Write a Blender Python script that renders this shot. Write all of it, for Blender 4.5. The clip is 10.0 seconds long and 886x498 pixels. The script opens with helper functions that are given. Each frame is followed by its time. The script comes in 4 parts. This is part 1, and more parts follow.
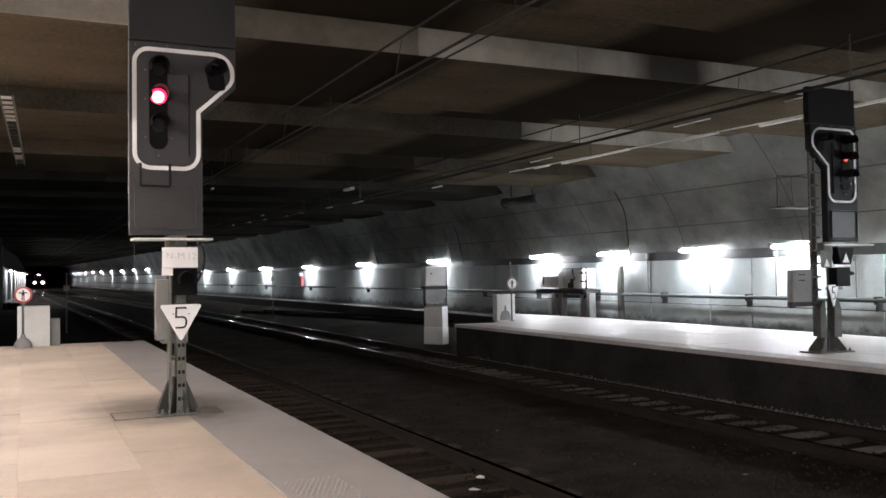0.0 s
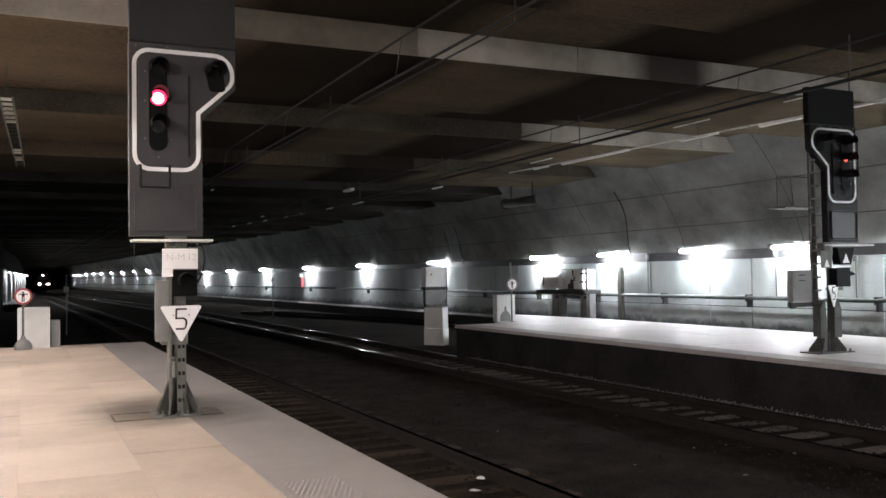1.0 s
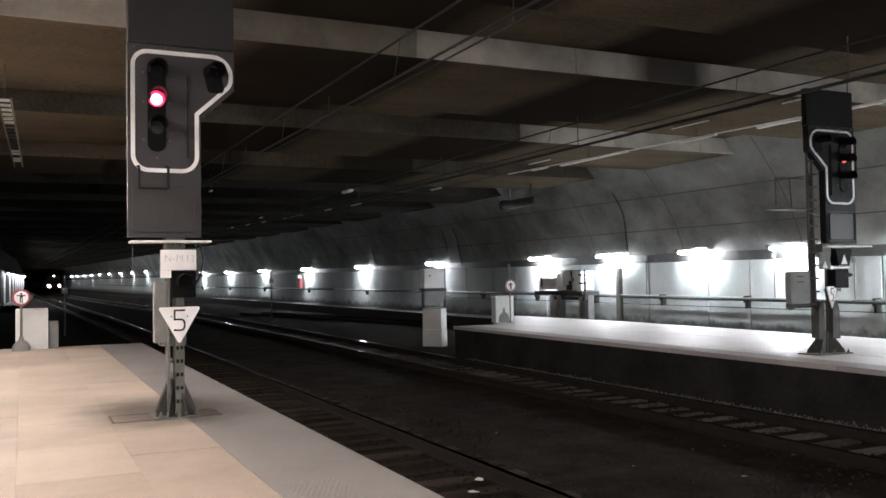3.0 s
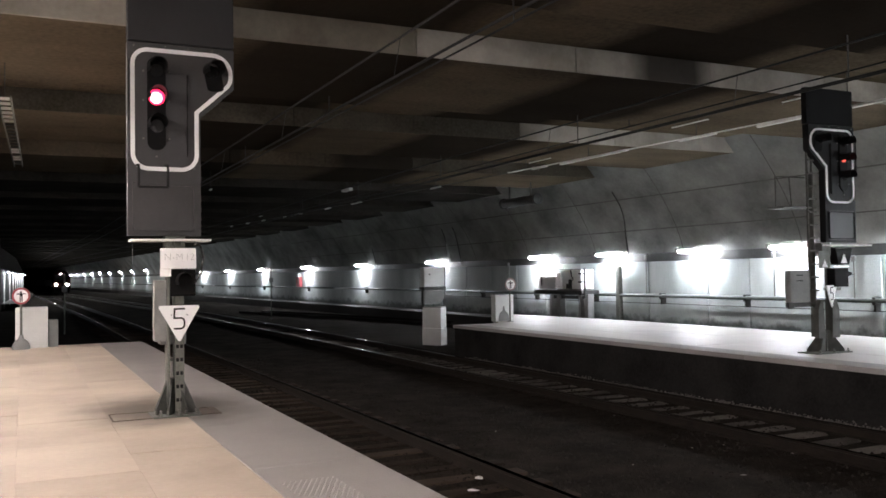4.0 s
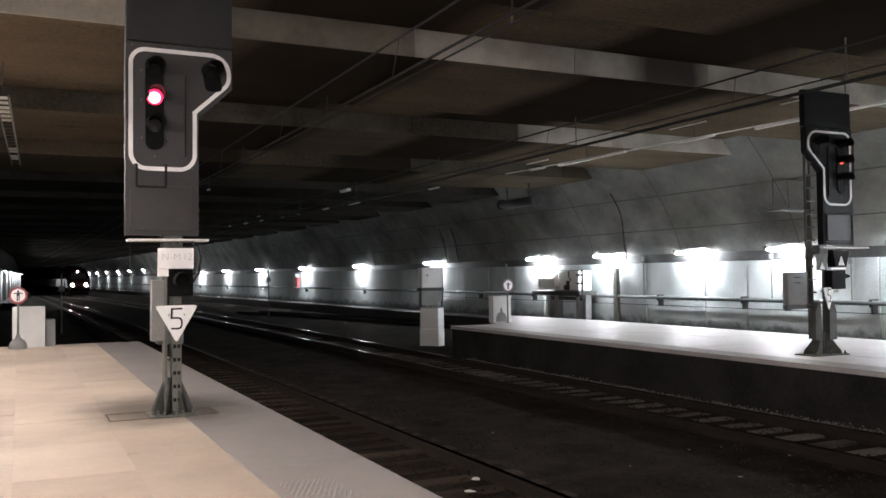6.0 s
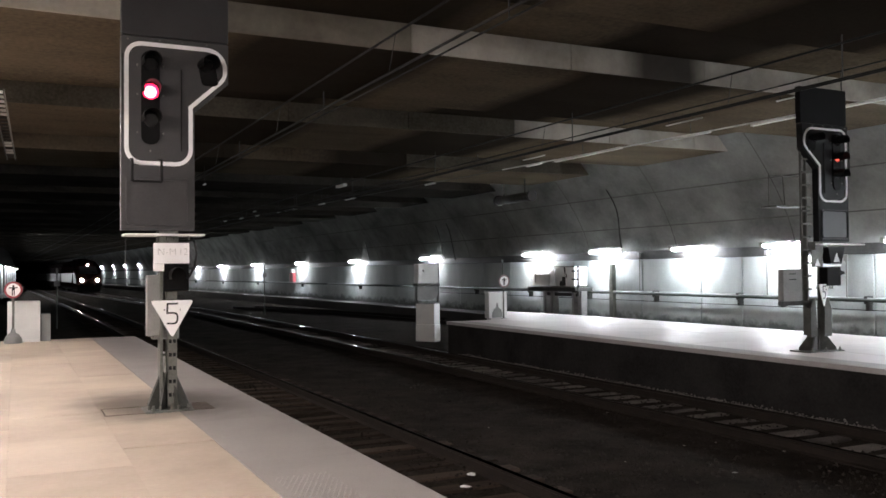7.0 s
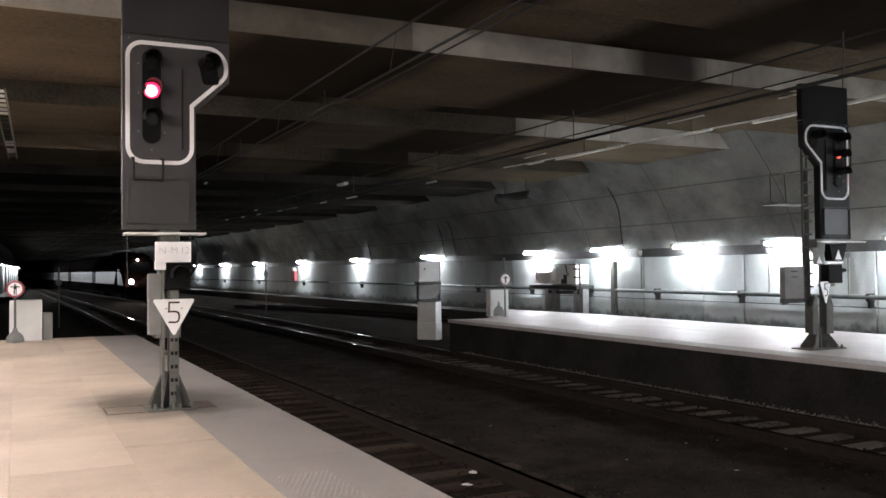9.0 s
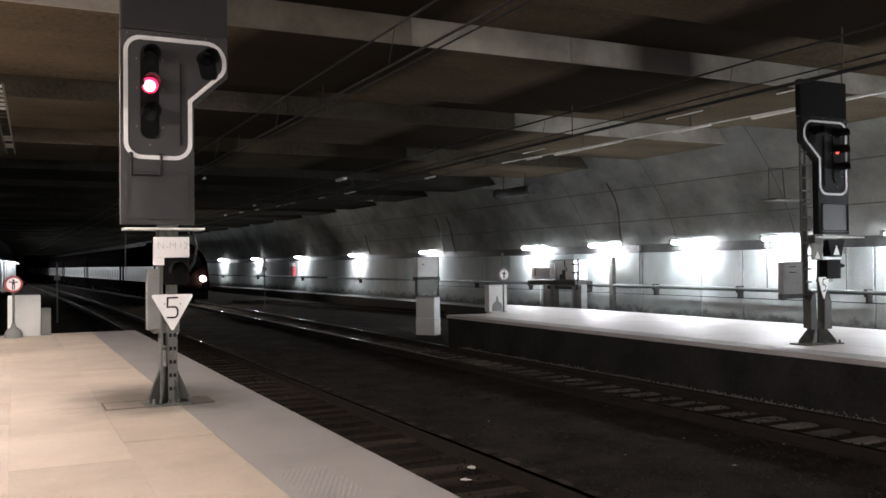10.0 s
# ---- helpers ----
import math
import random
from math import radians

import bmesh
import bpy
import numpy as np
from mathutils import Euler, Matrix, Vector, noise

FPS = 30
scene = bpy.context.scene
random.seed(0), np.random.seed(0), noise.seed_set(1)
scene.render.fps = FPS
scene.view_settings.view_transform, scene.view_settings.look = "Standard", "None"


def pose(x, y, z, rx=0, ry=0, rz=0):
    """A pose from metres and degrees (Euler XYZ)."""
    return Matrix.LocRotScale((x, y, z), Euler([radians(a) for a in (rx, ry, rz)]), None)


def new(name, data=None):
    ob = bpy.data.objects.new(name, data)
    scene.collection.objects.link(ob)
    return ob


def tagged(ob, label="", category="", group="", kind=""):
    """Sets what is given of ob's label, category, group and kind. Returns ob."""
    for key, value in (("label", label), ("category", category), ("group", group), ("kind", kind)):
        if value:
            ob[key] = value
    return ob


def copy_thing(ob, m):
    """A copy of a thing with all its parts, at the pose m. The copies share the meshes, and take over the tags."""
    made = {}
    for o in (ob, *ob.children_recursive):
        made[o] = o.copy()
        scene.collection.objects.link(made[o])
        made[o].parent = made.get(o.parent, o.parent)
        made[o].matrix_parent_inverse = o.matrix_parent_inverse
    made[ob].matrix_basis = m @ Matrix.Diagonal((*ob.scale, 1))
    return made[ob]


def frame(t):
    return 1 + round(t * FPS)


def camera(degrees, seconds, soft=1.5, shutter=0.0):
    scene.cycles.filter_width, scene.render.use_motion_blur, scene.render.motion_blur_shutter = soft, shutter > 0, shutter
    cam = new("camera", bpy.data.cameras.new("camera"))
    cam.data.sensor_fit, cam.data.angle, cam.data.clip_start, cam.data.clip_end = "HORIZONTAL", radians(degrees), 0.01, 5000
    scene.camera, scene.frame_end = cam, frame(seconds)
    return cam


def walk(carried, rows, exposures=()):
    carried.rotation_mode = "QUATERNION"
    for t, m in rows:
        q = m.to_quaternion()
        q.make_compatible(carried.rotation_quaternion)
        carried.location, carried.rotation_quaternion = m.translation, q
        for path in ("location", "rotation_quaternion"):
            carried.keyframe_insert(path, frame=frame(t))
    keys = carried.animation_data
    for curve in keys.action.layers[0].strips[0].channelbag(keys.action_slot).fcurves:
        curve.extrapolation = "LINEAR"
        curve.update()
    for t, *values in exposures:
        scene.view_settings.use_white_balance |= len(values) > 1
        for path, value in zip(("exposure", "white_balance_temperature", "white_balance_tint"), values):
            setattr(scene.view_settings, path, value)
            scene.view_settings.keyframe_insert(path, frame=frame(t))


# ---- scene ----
cam = camera(53.6, 10.0, soft=1.6)
EYE = (0.0, 0.0, 1.55)
# seconds, yaw, pitch, roll of the hand-held camera, which stays on its spot
TURNS = [
    (0.0, -25.500, 1.600, 0.800), (0.5, -25.690, 1.714, 0.737), (1.0, -25.497, 1.658, 0.878), (1.5, -25.665, 1.722, 0.754),
    (2.0, -25.446, 1.754, 0.930), (2.5, -25.561, 1.745, 0.902), (4.0, -25.606, 1.651, 0.841), (4.5, -25.555, 1.486, 0.783),
    (5.0, -25.511, 1.632, 0.757), (5.5, -25.588, 1.796, 0.736), (7.0, -26.014, 1.416, 0.485), (7.5, -25.847, 1.431, 0.627),
    (8.0, -25.842, 1.574, 0.602), (8.5, -25.804, 1.320, 0.583), (9.0, -25.921, 1.299, 0.598), (9.5, -25.979, 1.246, 0.599),
    (10.0, -26.015, 0.995, 0.583)]
walk(cam, [(t, pose(*EYE, 90 + p, r, y)) for t, y, p, r in TURNS])

# ---- light ----
world = bpy.data.worlds.new("underground")
world.use_nodes = True
world.node_tree.nodes["Background"].inputs[0].default_value = (0.02, 0.02, 0.02, 1)
world.node_tree.nodes["Background"].inputs[1].default_value = 0.0
scene.world = world
scene.view_settings.exposure = 0.0
WALL_LAMP = 440.0        # glow of the tubes along the side wall
PLATFORM_LAMP = 330.0    # glow of the tubes over the near platform


# ---- materials ----
def shader(name, color, rough=0.6, metal=0.0, emit=None, power=0.0):
    m = bpy.data.materials.new(name)
    m.use_nodes = True
    b = m.node_tree.nodes["Principled BSDF"]
    b.inputs["Base Color"].default_value = (*color, 1)
    b.inputs["Roughness"].default_value = rough
    b.inputs["Metallic"].default_value = metal
    if emit:
        b.inputs["Emission Color"].default_value = (*emit, 1)
        b.inputs["Emission Strength"].default_value = power
    return m


def worn(name, dark, light, scale, fine, rough=(0.6, 0.9), metal=0.0, bump=0.3, depth=0.004, stretch=(1, 1, 1), piece=0.0, grain=0.35, spec=0.5):
    """Two-scale procedural surface in world-sized object space: broad stains, fine grain, relief."""
    m = bpy.data.materials.new(name)
    m.use_nodes = True
    n, l = m.node_tree.nodes, m.node_tree.links
    b = n["Principled BSDF"]
    b.inputs["Metallic"].default_value = metal
    b.inputs["Specular IOR Level"].default_value = spec
    geo = n.new("ShaderNodeNewGeometry")
    mp = n.new("ShaderNodeMapping")
    mp.inputs["Scale"].default_value = stretch
    l.new(geo.outputs["Position"], mp.inputs["Vector"])
    big = n.new("ShaderNodeTexNoise")
    big.inputs["Scale"].default_value, big.inputs["Detail"].default_value, big.inputs["Roughness"].default_value = scale, 6, 0.62
    small = n.new("ShaderNodeTexNoise")
    small.inputs["Scale"].default_value, small.inputs["Detail"].default_value = fine, 4
    l.new(mp.outputs[0], big.inputs["Vector"])
    l.new(geo.outputs["Position"], small.inputs["Vector"])
    mix = n.new("ShaderNodeMath")
    mix.operation = "MULTIPLY_ADD"
    mix.inputs[1].default_value = grain
    l.new(small.outputs[0], mix.inputs[0])
    sub = n.new("ShaderNodeMath")
    sub.operation = "MULTIPLY"
    sub.inputs[1].default_value = 1 - grain
    l.new(big.outputs[0], sub.inputs[0])
    l.new(sub.outputs[0], mix.inputs[2])
    fac = mix.outputs[0]
    if piece:
        info = n.new("ShaderNodeObjectInfo")
        add = n.new("ShaderNodeMath")
        add.operation = "MULTIPLY_ADD"
        add.inputs[1].default_value = piece
        l.new(info.outputs["Random"], add.inputs[0])
        shift = n.new("ShaderNodeMath")
        shift.operation = "SUBTRACT"
        shift.inputs[1].default_value = piece / 2
        l.new(fac, shift.inputs[0])
        l.new(shift.outputs[0], add.inputs[2])
        fac = add.outputs[0]
    ramp = n.new("ShaderNodeValToRGB")
    ramp.color_ramp.elements[0].position, ramp.color_ramp.elements[1].position = 0.33, 0.67
    ramp.color_ramp.elements[0].color, ramp.color_ramp.elements[1].color = (*dark, 1), (*light, 1)
    l.new(fac, ramp.inputs[0])
    l.new(ramp.outputs[0], b.inputs["Base Color"])
    rr = n.new("ShaderNodeMapRange")
    rr.inputs[3].default_value, rr.inputs[4].default_value = rough
    l.new(fac, rr.inputs[0])
    l.new(rr.outputs[0], b.inputs["Roughness"])
    bp = n.new("ShaderNodeBump")
    bp.inputs["Strength"].default_value, bp.inputs["Distance"].default_value = bump, depth
    l.new(small.outputs[0], bp.inputs["Height"])
    l.new(bp.outputs[0], b.inputs["Normal"])
    return m


def damp_wall():
    """Cast concrete panels with tide marks and dark growth along an uneven line near the foot."""
    m = worn("panel concrete", (0.285, 0.316, 0.314), (0.515, 0.555, 0.55), 0.8, 26, (0.6, 0.9), bump=0.25, stretch=(1, 1, 0.35), piece=0.12)
    n, l = m.node_tree.nodes, m.node_tree.links
    b = n["Principled BSDF"]
    old = b.inputs["Base Color"].links[0].from_socket
    geo = n.new("ShaderNodeNewGeometry")
    sep = n.new("ShaderNodeSeparateXYZ")
    l.new(geo.outputs["Position"], sep.inputs[0])
    wob = n.new("ShaderNodeTexNoise")
    wob.inputs["Scale"].default_value, wob.inputs["Detail"].default_value, wob.inputs["Roughness"].default_value = 1.6, 6, 0.7
    l.new(geo.outputs["Position"], wob.inputs["Vector"])
    add = n.new("ShaderNodeMath")
    add.operation = "MULTIPLY_ADD"
    add.inputs[1].default_value = -1.2
    l.new(wob.outputs[0], add.inputs[0])
    l.new(sep.outputs[2], add.inputs[2])
    rng = n.new("ShaderNodeMapRange")
    rng.inputs[1].default_value, rng.inputs[2].default_value = -0.88, -0.62
    rng.inputs[3].default_value, rng.inputs[4].default_value = 0.7, 0.0
    l.new(add.outputs[0], rng.inputs[0])
    mx = n.new("ShaderNodeMixRGB")
    mx.inputs[2].default_value = (0.035, 0.045, 0.038, 1)
    l.new(rng.outputs[0], mx.inputs[0])
    l.new(old, mx.inputs[1])
    l.new(mx.outputs[0], b.inputs["Base Color"])
    return m


M_PANEL = damp_wall()
M_VAULT = worn("vault concrete", (0.155, 0.162, 0.157), (0.375, 0.388, 0.376), 0.55, 10, (0.85, 0.95), bump=0.12, stretch=(1, 0.8, 1), grain=0.12, spec=0.05)
M_GREYWALL = worn("grimy concrete", (0.013, 0.013, 0.013), (0.034, 0.034, 0.033), 0.4, 14, (0.85, 0.95), bump=0.2, spec=0.1)
M_RUST = worn("rusty steel", (0.05, 0.036, 0.027), (0.12, 0.092, 0.072), 5, 60, (0.7, 0.9), bump=0.2)
M_SOOTWALL = worn("sooty concrete", (0.02, 0.019, 0.018), (0.06, 0.057, 0.052), 0.4, 14, (0.8, 0.95), bump=0.2)
M_CEIL = worn("ceiling concrete", (0.050, 0.039, 0.028), (0.132, 0.106, 0.076), 0.5, 12, (0.8, 0.95), bump=0.2, stretch=(0.4, 1, 1), spec=0.0)
M_BEAM = worn("pale concrete", (0.23, 0.213, 0.186), (0.47, 0.44, 0.394), 0.7, 16, (0.7, 0.9), bump=0.1, spec=0.1, grain=0.1, piece=0.1)


def sooted(m, centres, reach):
    """Blackens a ceiling surface with brake dust in uneven lanes above the tracks."""
    n, l = m.node_tree.nodes, m.node_tree.links
    b = n["Principled BSDF"]
    old = b.inputs["Base Color"].links[0].from_socket
    geo = n.new("ShaderNodeNewGeometry")
    sep = n.new("ShaderNodeSeparateXYZ")
    l.new(geo.outputs["Position"], sep.inputs[0])
    wob = n.new("ShaderNodeTexNoise")
    wob.inputs["Scale"].default_value, wob.inputs["Detail"].default_value = 0.5, 5
    l.new(geo.outputs["Position"], wob.inputs["Vector"])
    total = None
    for c in centres:
        d = n.new("ShaderNodeMath")
        d.operation = "SUBTRACT"
        d.inputs[1].default_value = c
        l.new(sep.outputs[0], d.inputs[0])
        a = n.new("ShaderNodeMath")
        a.operation = "ABSOLUTE"
        l.new(d.outputs[0], a.inputs[0])
        w = n.new("ShaderNodeMath")
        w.operation = "MULTIPLY_ADD"
        w.inputs[1].default_value = -0.5
        l.new(wob.outputs[0], w.inputs[0])
        l.new(a.outputs[0], w.inputs[2])
        r = n.new("ShaderNodeMapRange")
        r.inputs[1].default_value, r.inputs[2].default_value = reach - 0.5, reach + 0.05
        r.inputs[3].default_value, r.inputs[4].default_value = 0.88, 0.0
        l.new(w.outputs[0], r.inputs[0])
        if total is None:
            total = r.outputs[0]
        else:
            mx = n.new("ShaderNodeMath")
            mx.operation = "MAXIMUM"
            l.new(total, mx.inputs[0])
            l.new(r.outputs[0], mx.inputs[1])
            total = mx.outputs[0]
    mix = n.new("ShaderNodeMixRGB")
    mix.inputs[2].default_value = (0.016, 0.013, 0.011, 1)
    l.new(total, mix.inputs[0])
    l.new(old, mix.inputs[1])
    l.new(mix.outputs[0], b.inputs["Base Color"])


sooted(M_CEIL, (4.6, 10.6), 1.6)
sooted(M_BEAM, (4.7, 10.75), 0.75)
M_SLAB = worn("paving slab", (0.38, 0.31, 0.243), (0.57, 0.485, 0.395), 0.45, 18, (0.55, 0.8), bump=0.12, depth=0.002, piece=0.16, grain=0.12)
M_EDGE = worn("edge coating", (0.235, 0.217, 0.205), (0.325, 0.302, 0.287), 0.7, 60, (0.55, 0.8), bump=0.4, depth=0.002, piece=0.05)


def blotched(m, cx, cy, rx, ry, strength):
    """An uneven dark patch in the paving."""
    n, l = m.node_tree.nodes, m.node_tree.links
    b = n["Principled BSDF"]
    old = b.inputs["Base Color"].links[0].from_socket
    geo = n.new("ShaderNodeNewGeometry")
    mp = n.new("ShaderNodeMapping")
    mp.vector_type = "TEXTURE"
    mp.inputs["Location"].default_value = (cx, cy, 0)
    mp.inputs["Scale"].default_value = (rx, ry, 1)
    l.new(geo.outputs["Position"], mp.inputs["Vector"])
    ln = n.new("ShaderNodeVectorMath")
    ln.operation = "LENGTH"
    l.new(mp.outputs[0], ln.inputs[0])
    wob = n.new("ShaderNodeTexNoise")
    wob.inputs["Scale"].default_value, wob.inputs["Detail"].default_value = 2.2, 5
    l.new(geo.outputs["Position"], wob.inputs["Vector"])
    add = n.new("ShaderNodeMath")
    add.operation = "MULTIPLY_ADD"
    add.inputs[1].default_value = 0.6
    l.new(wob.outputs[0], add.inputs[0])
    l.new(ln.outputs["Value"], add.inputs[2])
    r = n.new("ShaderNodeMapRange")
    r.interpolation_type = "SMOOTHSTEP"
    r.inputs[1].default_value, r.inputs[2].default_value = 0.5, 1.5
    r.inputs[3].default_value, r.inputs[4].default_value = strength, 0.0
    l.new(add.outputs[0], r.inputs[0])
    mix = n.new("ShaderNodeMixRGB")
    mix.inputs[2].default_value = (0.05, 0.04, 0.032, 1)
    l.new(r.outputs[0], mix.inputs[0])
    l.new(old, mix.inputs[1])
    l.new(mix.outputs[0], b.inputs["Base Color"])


blotched(M_SLAB, 1.45, 10.9, 1.05, 1.5, 0.8)
blotched(M_EDGE, 1.75, 10.9, 0.8, 1.5, 0.85)
M_STUD = worn("worn stud", (0.235, 0.217, 0.207), (0.345, 0.322, 0.308), 8, 60, (0.5, 0.7), bump=0.1)
M_ISLEEDGE = worn("island edge", (0.285, 0.268, 0.26), (0.405, 0.383, 0.372), 0.8, 30, (0.5, 0.7), bump=0.2, depth=0.002, piece=0.08, spec=0.4)
M_FAR_SLAB = worn("far paving", (0.535, 0.50, 0.485), (0.695, 0.655, 0.637), 0.6, 30, (0.42, 0.62), bump=0.2, depth=0.002, piece=0.08, spec=0.45)
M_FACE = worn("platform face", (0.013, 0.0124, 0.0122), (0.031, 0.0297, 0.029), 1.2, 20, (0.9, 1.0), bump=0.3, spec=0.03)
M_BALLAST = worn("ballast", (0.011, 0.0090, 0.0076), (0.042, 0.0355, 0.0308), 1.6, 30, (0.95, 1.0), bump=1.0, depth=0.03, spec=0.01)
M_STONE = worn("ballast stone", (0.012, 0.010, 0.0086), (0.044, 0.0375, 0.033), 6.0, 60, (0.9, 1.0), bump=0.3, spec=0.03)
M_SLEEPER = worn("sleeper", (0.018, 0.0128, 0.0098), (0.058, 0.044, 0.035), 3.0, 40, (0.85, 0.97), bump=0.5, stretch=(0.3, 3, 1), piece=0.3, spec=0.1)
M_GRAVEL = worn("pale gravel", (0.06, 0.056, 0.053), (0.20, 0.19, 0.183), 6.0, 60, (0.85, 1.0), bump=0.3, spec=0.1)
M_CONCSLEEPER = worn("concrete sleeper", (0.065, 0.060, 0.056), (0.18, 0.167, 0.155), 3.0, 40, (0.9, 1.0), bump=0.4, piece=0.25, spec=0.05)
M_RAIL = worn("rail steel side", (0.007, 0.005, 0.004), (0.020, 0.0145, 0.011), 4.0, 50, (0.75, 0.9), 0.0, spec=0.2)
M_RAILTOP = worn("rail steel top", (0.035, 0.035, 0.036), (0.06, 0.06, 0.061), 3.0, 60, (0.055, 0.07), 1.0, bump=0.01)
M_RAILTOP.node_tree.nodes["Principled BSDF"].inputs["Specular Tint"].default_value = (0.14, 0.14, 0.14, 1)   # dusty at a low angle
# darker copies of fascia and ceiling concrete, with the weaker light in their colour
M_BEAMMID = worn("half-dimmed pale concrete", (0.10, 0.090, 0.073), (0.24, 0.22, 0.185), 0.7, 16, (0.7, 0.9), bump=0.1, spec=0.1, grain=0.1)
M_DIMCEIL = worn("dimmed ceiling", (0.020, 0.018, 0.016), (0.052, 0.047, 0.041), 0.5, 12, (0.85, 0.95), bump=0.2, spec=0.0)
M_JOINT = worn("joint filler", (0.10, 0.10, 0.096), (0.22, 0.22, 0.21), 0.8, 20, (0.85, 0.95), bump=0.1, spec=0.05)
M_BEAMDIM = worn("dimmed pale concrete", (0.032, 0.028, 0.021), (0.092, 0.082, 0.066), 0.6, 20, (0.75, 0.95), bump=0.2, spec=0.05)
M_CABGLASS = shader("cab side glass", (0.012, 0.013, 0.015), 0.35)
M_SIGNAL = worn("signal enamel", (0.031, 0.030, 0.032), (0.049, 0.048, 0.051), 2.0, 50, (0.45, 0.65), bump=0.1, depth=0.001)
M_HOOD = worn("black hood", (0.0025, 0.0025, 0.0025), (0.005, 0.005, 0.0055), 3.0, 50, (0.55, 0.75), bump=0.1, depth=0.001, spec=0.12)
# signal enamel coloured darker to keep the far panel in shade
M_SHADEDPANEL = worn("shaded enamel", (0.007, 0.007, 0.0075), (0.013, 0.013, 0.014), 2.0, 50, (0.55, 0.7), bump=0.1, depth=0.001, spec=0.2)
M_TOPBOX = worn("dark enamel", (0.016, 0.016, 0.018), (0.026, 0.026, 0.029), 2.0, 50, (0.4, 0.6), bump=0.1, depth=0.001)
M_STEEL = worn("galvanised steel", (0.085, 0.088, 0.078), (0.19, 0.192, 0.175), 5.0, 60, (0.5, 0.75), 0.3, bump=0.15, depth=0.001)
M_MAST = worn("dark galvanised steel", (0.040, 0.042, 0.038), (0.095, 0.097, 0.088), 5.0, 60, (0.5, 0.75), 0.3, bump=0.15, depth=0.001)
M_CABINET = worn("grey cabinet", (0.15, 0.153, 0.15), (0.24, 0.243, 0.237), 2.5, 50, (0.5, 0.75), bump=0.1, depth=0.001)
M_DARKSTEEL = worn("dark steel", (0.025, 0.025, 0.025), (0.06, 0.06, 0.058), 4.0, 50, (0.5, 0.7), 0.3, bump=0.1)
M_WHITE = worn("white reflective sheet", (0.90, 0.90, 0.90), (0.97, 0.97, 0.97), 3.0, 60, (0.4, 0.55), bump=0.05, depth=0.001)
M_WHITEBAND = worn("white band", (0.86, 0.86, 0.87), (0.96, 0.96, 0.97), 4.0, 60, (0.4, 0.55), bump=0.05, depth=0.001)
M_PALEBOX = worn("pale concrete box", (0.60, 0.61, 0.60), (0.80, 0.81, 0.80), 1.2, 40, (0.6, 0.85), bump=0.15, grain=0.15)
M_BLACK = shader("black paint", (0.004, 0.004, 0.004), 0.85)
M_FADED = shader("faded black print", (0.5, 0.5, 0.5), 0.6)
# rim red greyed in the colour, the way it looks in low light
M_DIMRIM = shader("red rim toned for low light", (0.24, 0.15, 0.15), 0.6)
M_REDPAINT = shader("red paint", (0.32, 0.055, 0.065), 0.5)
M_CONDUIT = worn("pale conduit", (0.68, 0.68, 0.67), (0.85, 0.85, 0.84), 3.0, 40, (0.4, 0.6), bump=0.1)
M_PIPE = worn("wall pipe", (0.075, 0.085, 0.082), (0.16, 0.178, 0.17), 2.0, 40, (0.5, 0.7), 0.2, bump=0.1)
M_TUBE = shader("white tube", (0.9, 0.9, 0.9), 0.3, 0, (0.955, 1.0, 1.055), WALL_LAMP)
M_WARMTUBE = shader("warm tube", (0.9, 0.9, 0.9), 0.3, 0, (1.0, 0.89, 0.845), PLATFORM_LAMP)
M_REDGLOW = shader("red lens lit", (0.6, 0.02, 0.04), 0.2, 0, (1.0, 0.02, 0.09), 3.5)
M_REDCORE = shader("red lens core", (0.9, 0.4, 0.4), 0.2, 0, (1.0, 0.55, 0.56), 3.0)
M_REDSMALL = shader("red lens edge", (0.6, 0.02, 0.02), 0.2, 0, (1.0, 0.12, 0.08), 1.6)
M_LENS = shader("dark lens", (0.006, 0.006, 0.007), 0.25)
M_HEAD = shader("headlight", (1, 1, 1), 0.2, 0, (1.0, 0.84, 0.72), 350.0)
M_TRAINDARK = worn("dark train paint", (0.005, 0.004, 0.004), (0.010, 0.0085, 0.0085), 1.0, 20, (0.6, 0.8), bump=0.05, depth=0.001, spec=0.0)
M_TRAINRED = worn("dark red train paint", (0.0014, 0.0009, 0.0009), (0.0026, 0.0014, 0.0014), 1.0, 20, (0.5, 0.7), bump=0.05, depth=0.001, spec=0.0)
M_TRAINGREY = worn("pale grey train paint", (0.28, 0.275, 0.265), (0.42, 0.415, 0.40), 0.8, 20, (0.35, 0.5), bump=0.05, depth=0.001)
M_GLASS = shader("dark train glass", (0.015, 0.017, 0.02), 0.06)
M_UNDER = worn("train underframe", (0.004, 0.004, 0.004), (0.008, 0.0075, 0.007), 2.0, 20, (0.9, 1.0), bump=0.1, spec=0.0)
M_SCRAP = shader("dusty scrap", (0.22, 0.21, 0.19), 0.9)
M_PAPER = shader("paper litter", (0.65, 0.64, 0.62), 0.8)


# ---- mesh helpers ----
def box(bm, x0, y0, z0, x1, y1, z1, bevel=0.0):
    vs = [bm.verts.new((x, y, z)) for z in (z0, z1) for y in (y0, y1) for x in (x0, x1)]
    fs = [bm.faces.new([vs[i] for i in q]) for q in ((0, 2, 3, 1), (4, 5, 7, 6), (0, 1, 5, 4), (2, 6, 7, 3), (0, 4, 6, 2), (1, 3, 7, 5))]
    if bevel:
        es = list({e for f in fs for e in f.edges})
        bmesh.ops.bevel(bm, geom=es, offset=bevel, segments=2, profile=0.5, affect="EDGES")
    return bm


def boxed(x0, y0, z0, x1, y1, z1, bevel=0.0):
    return box(bmesh.new(), x0, y0, z0, x1, y1, z1, bevel)


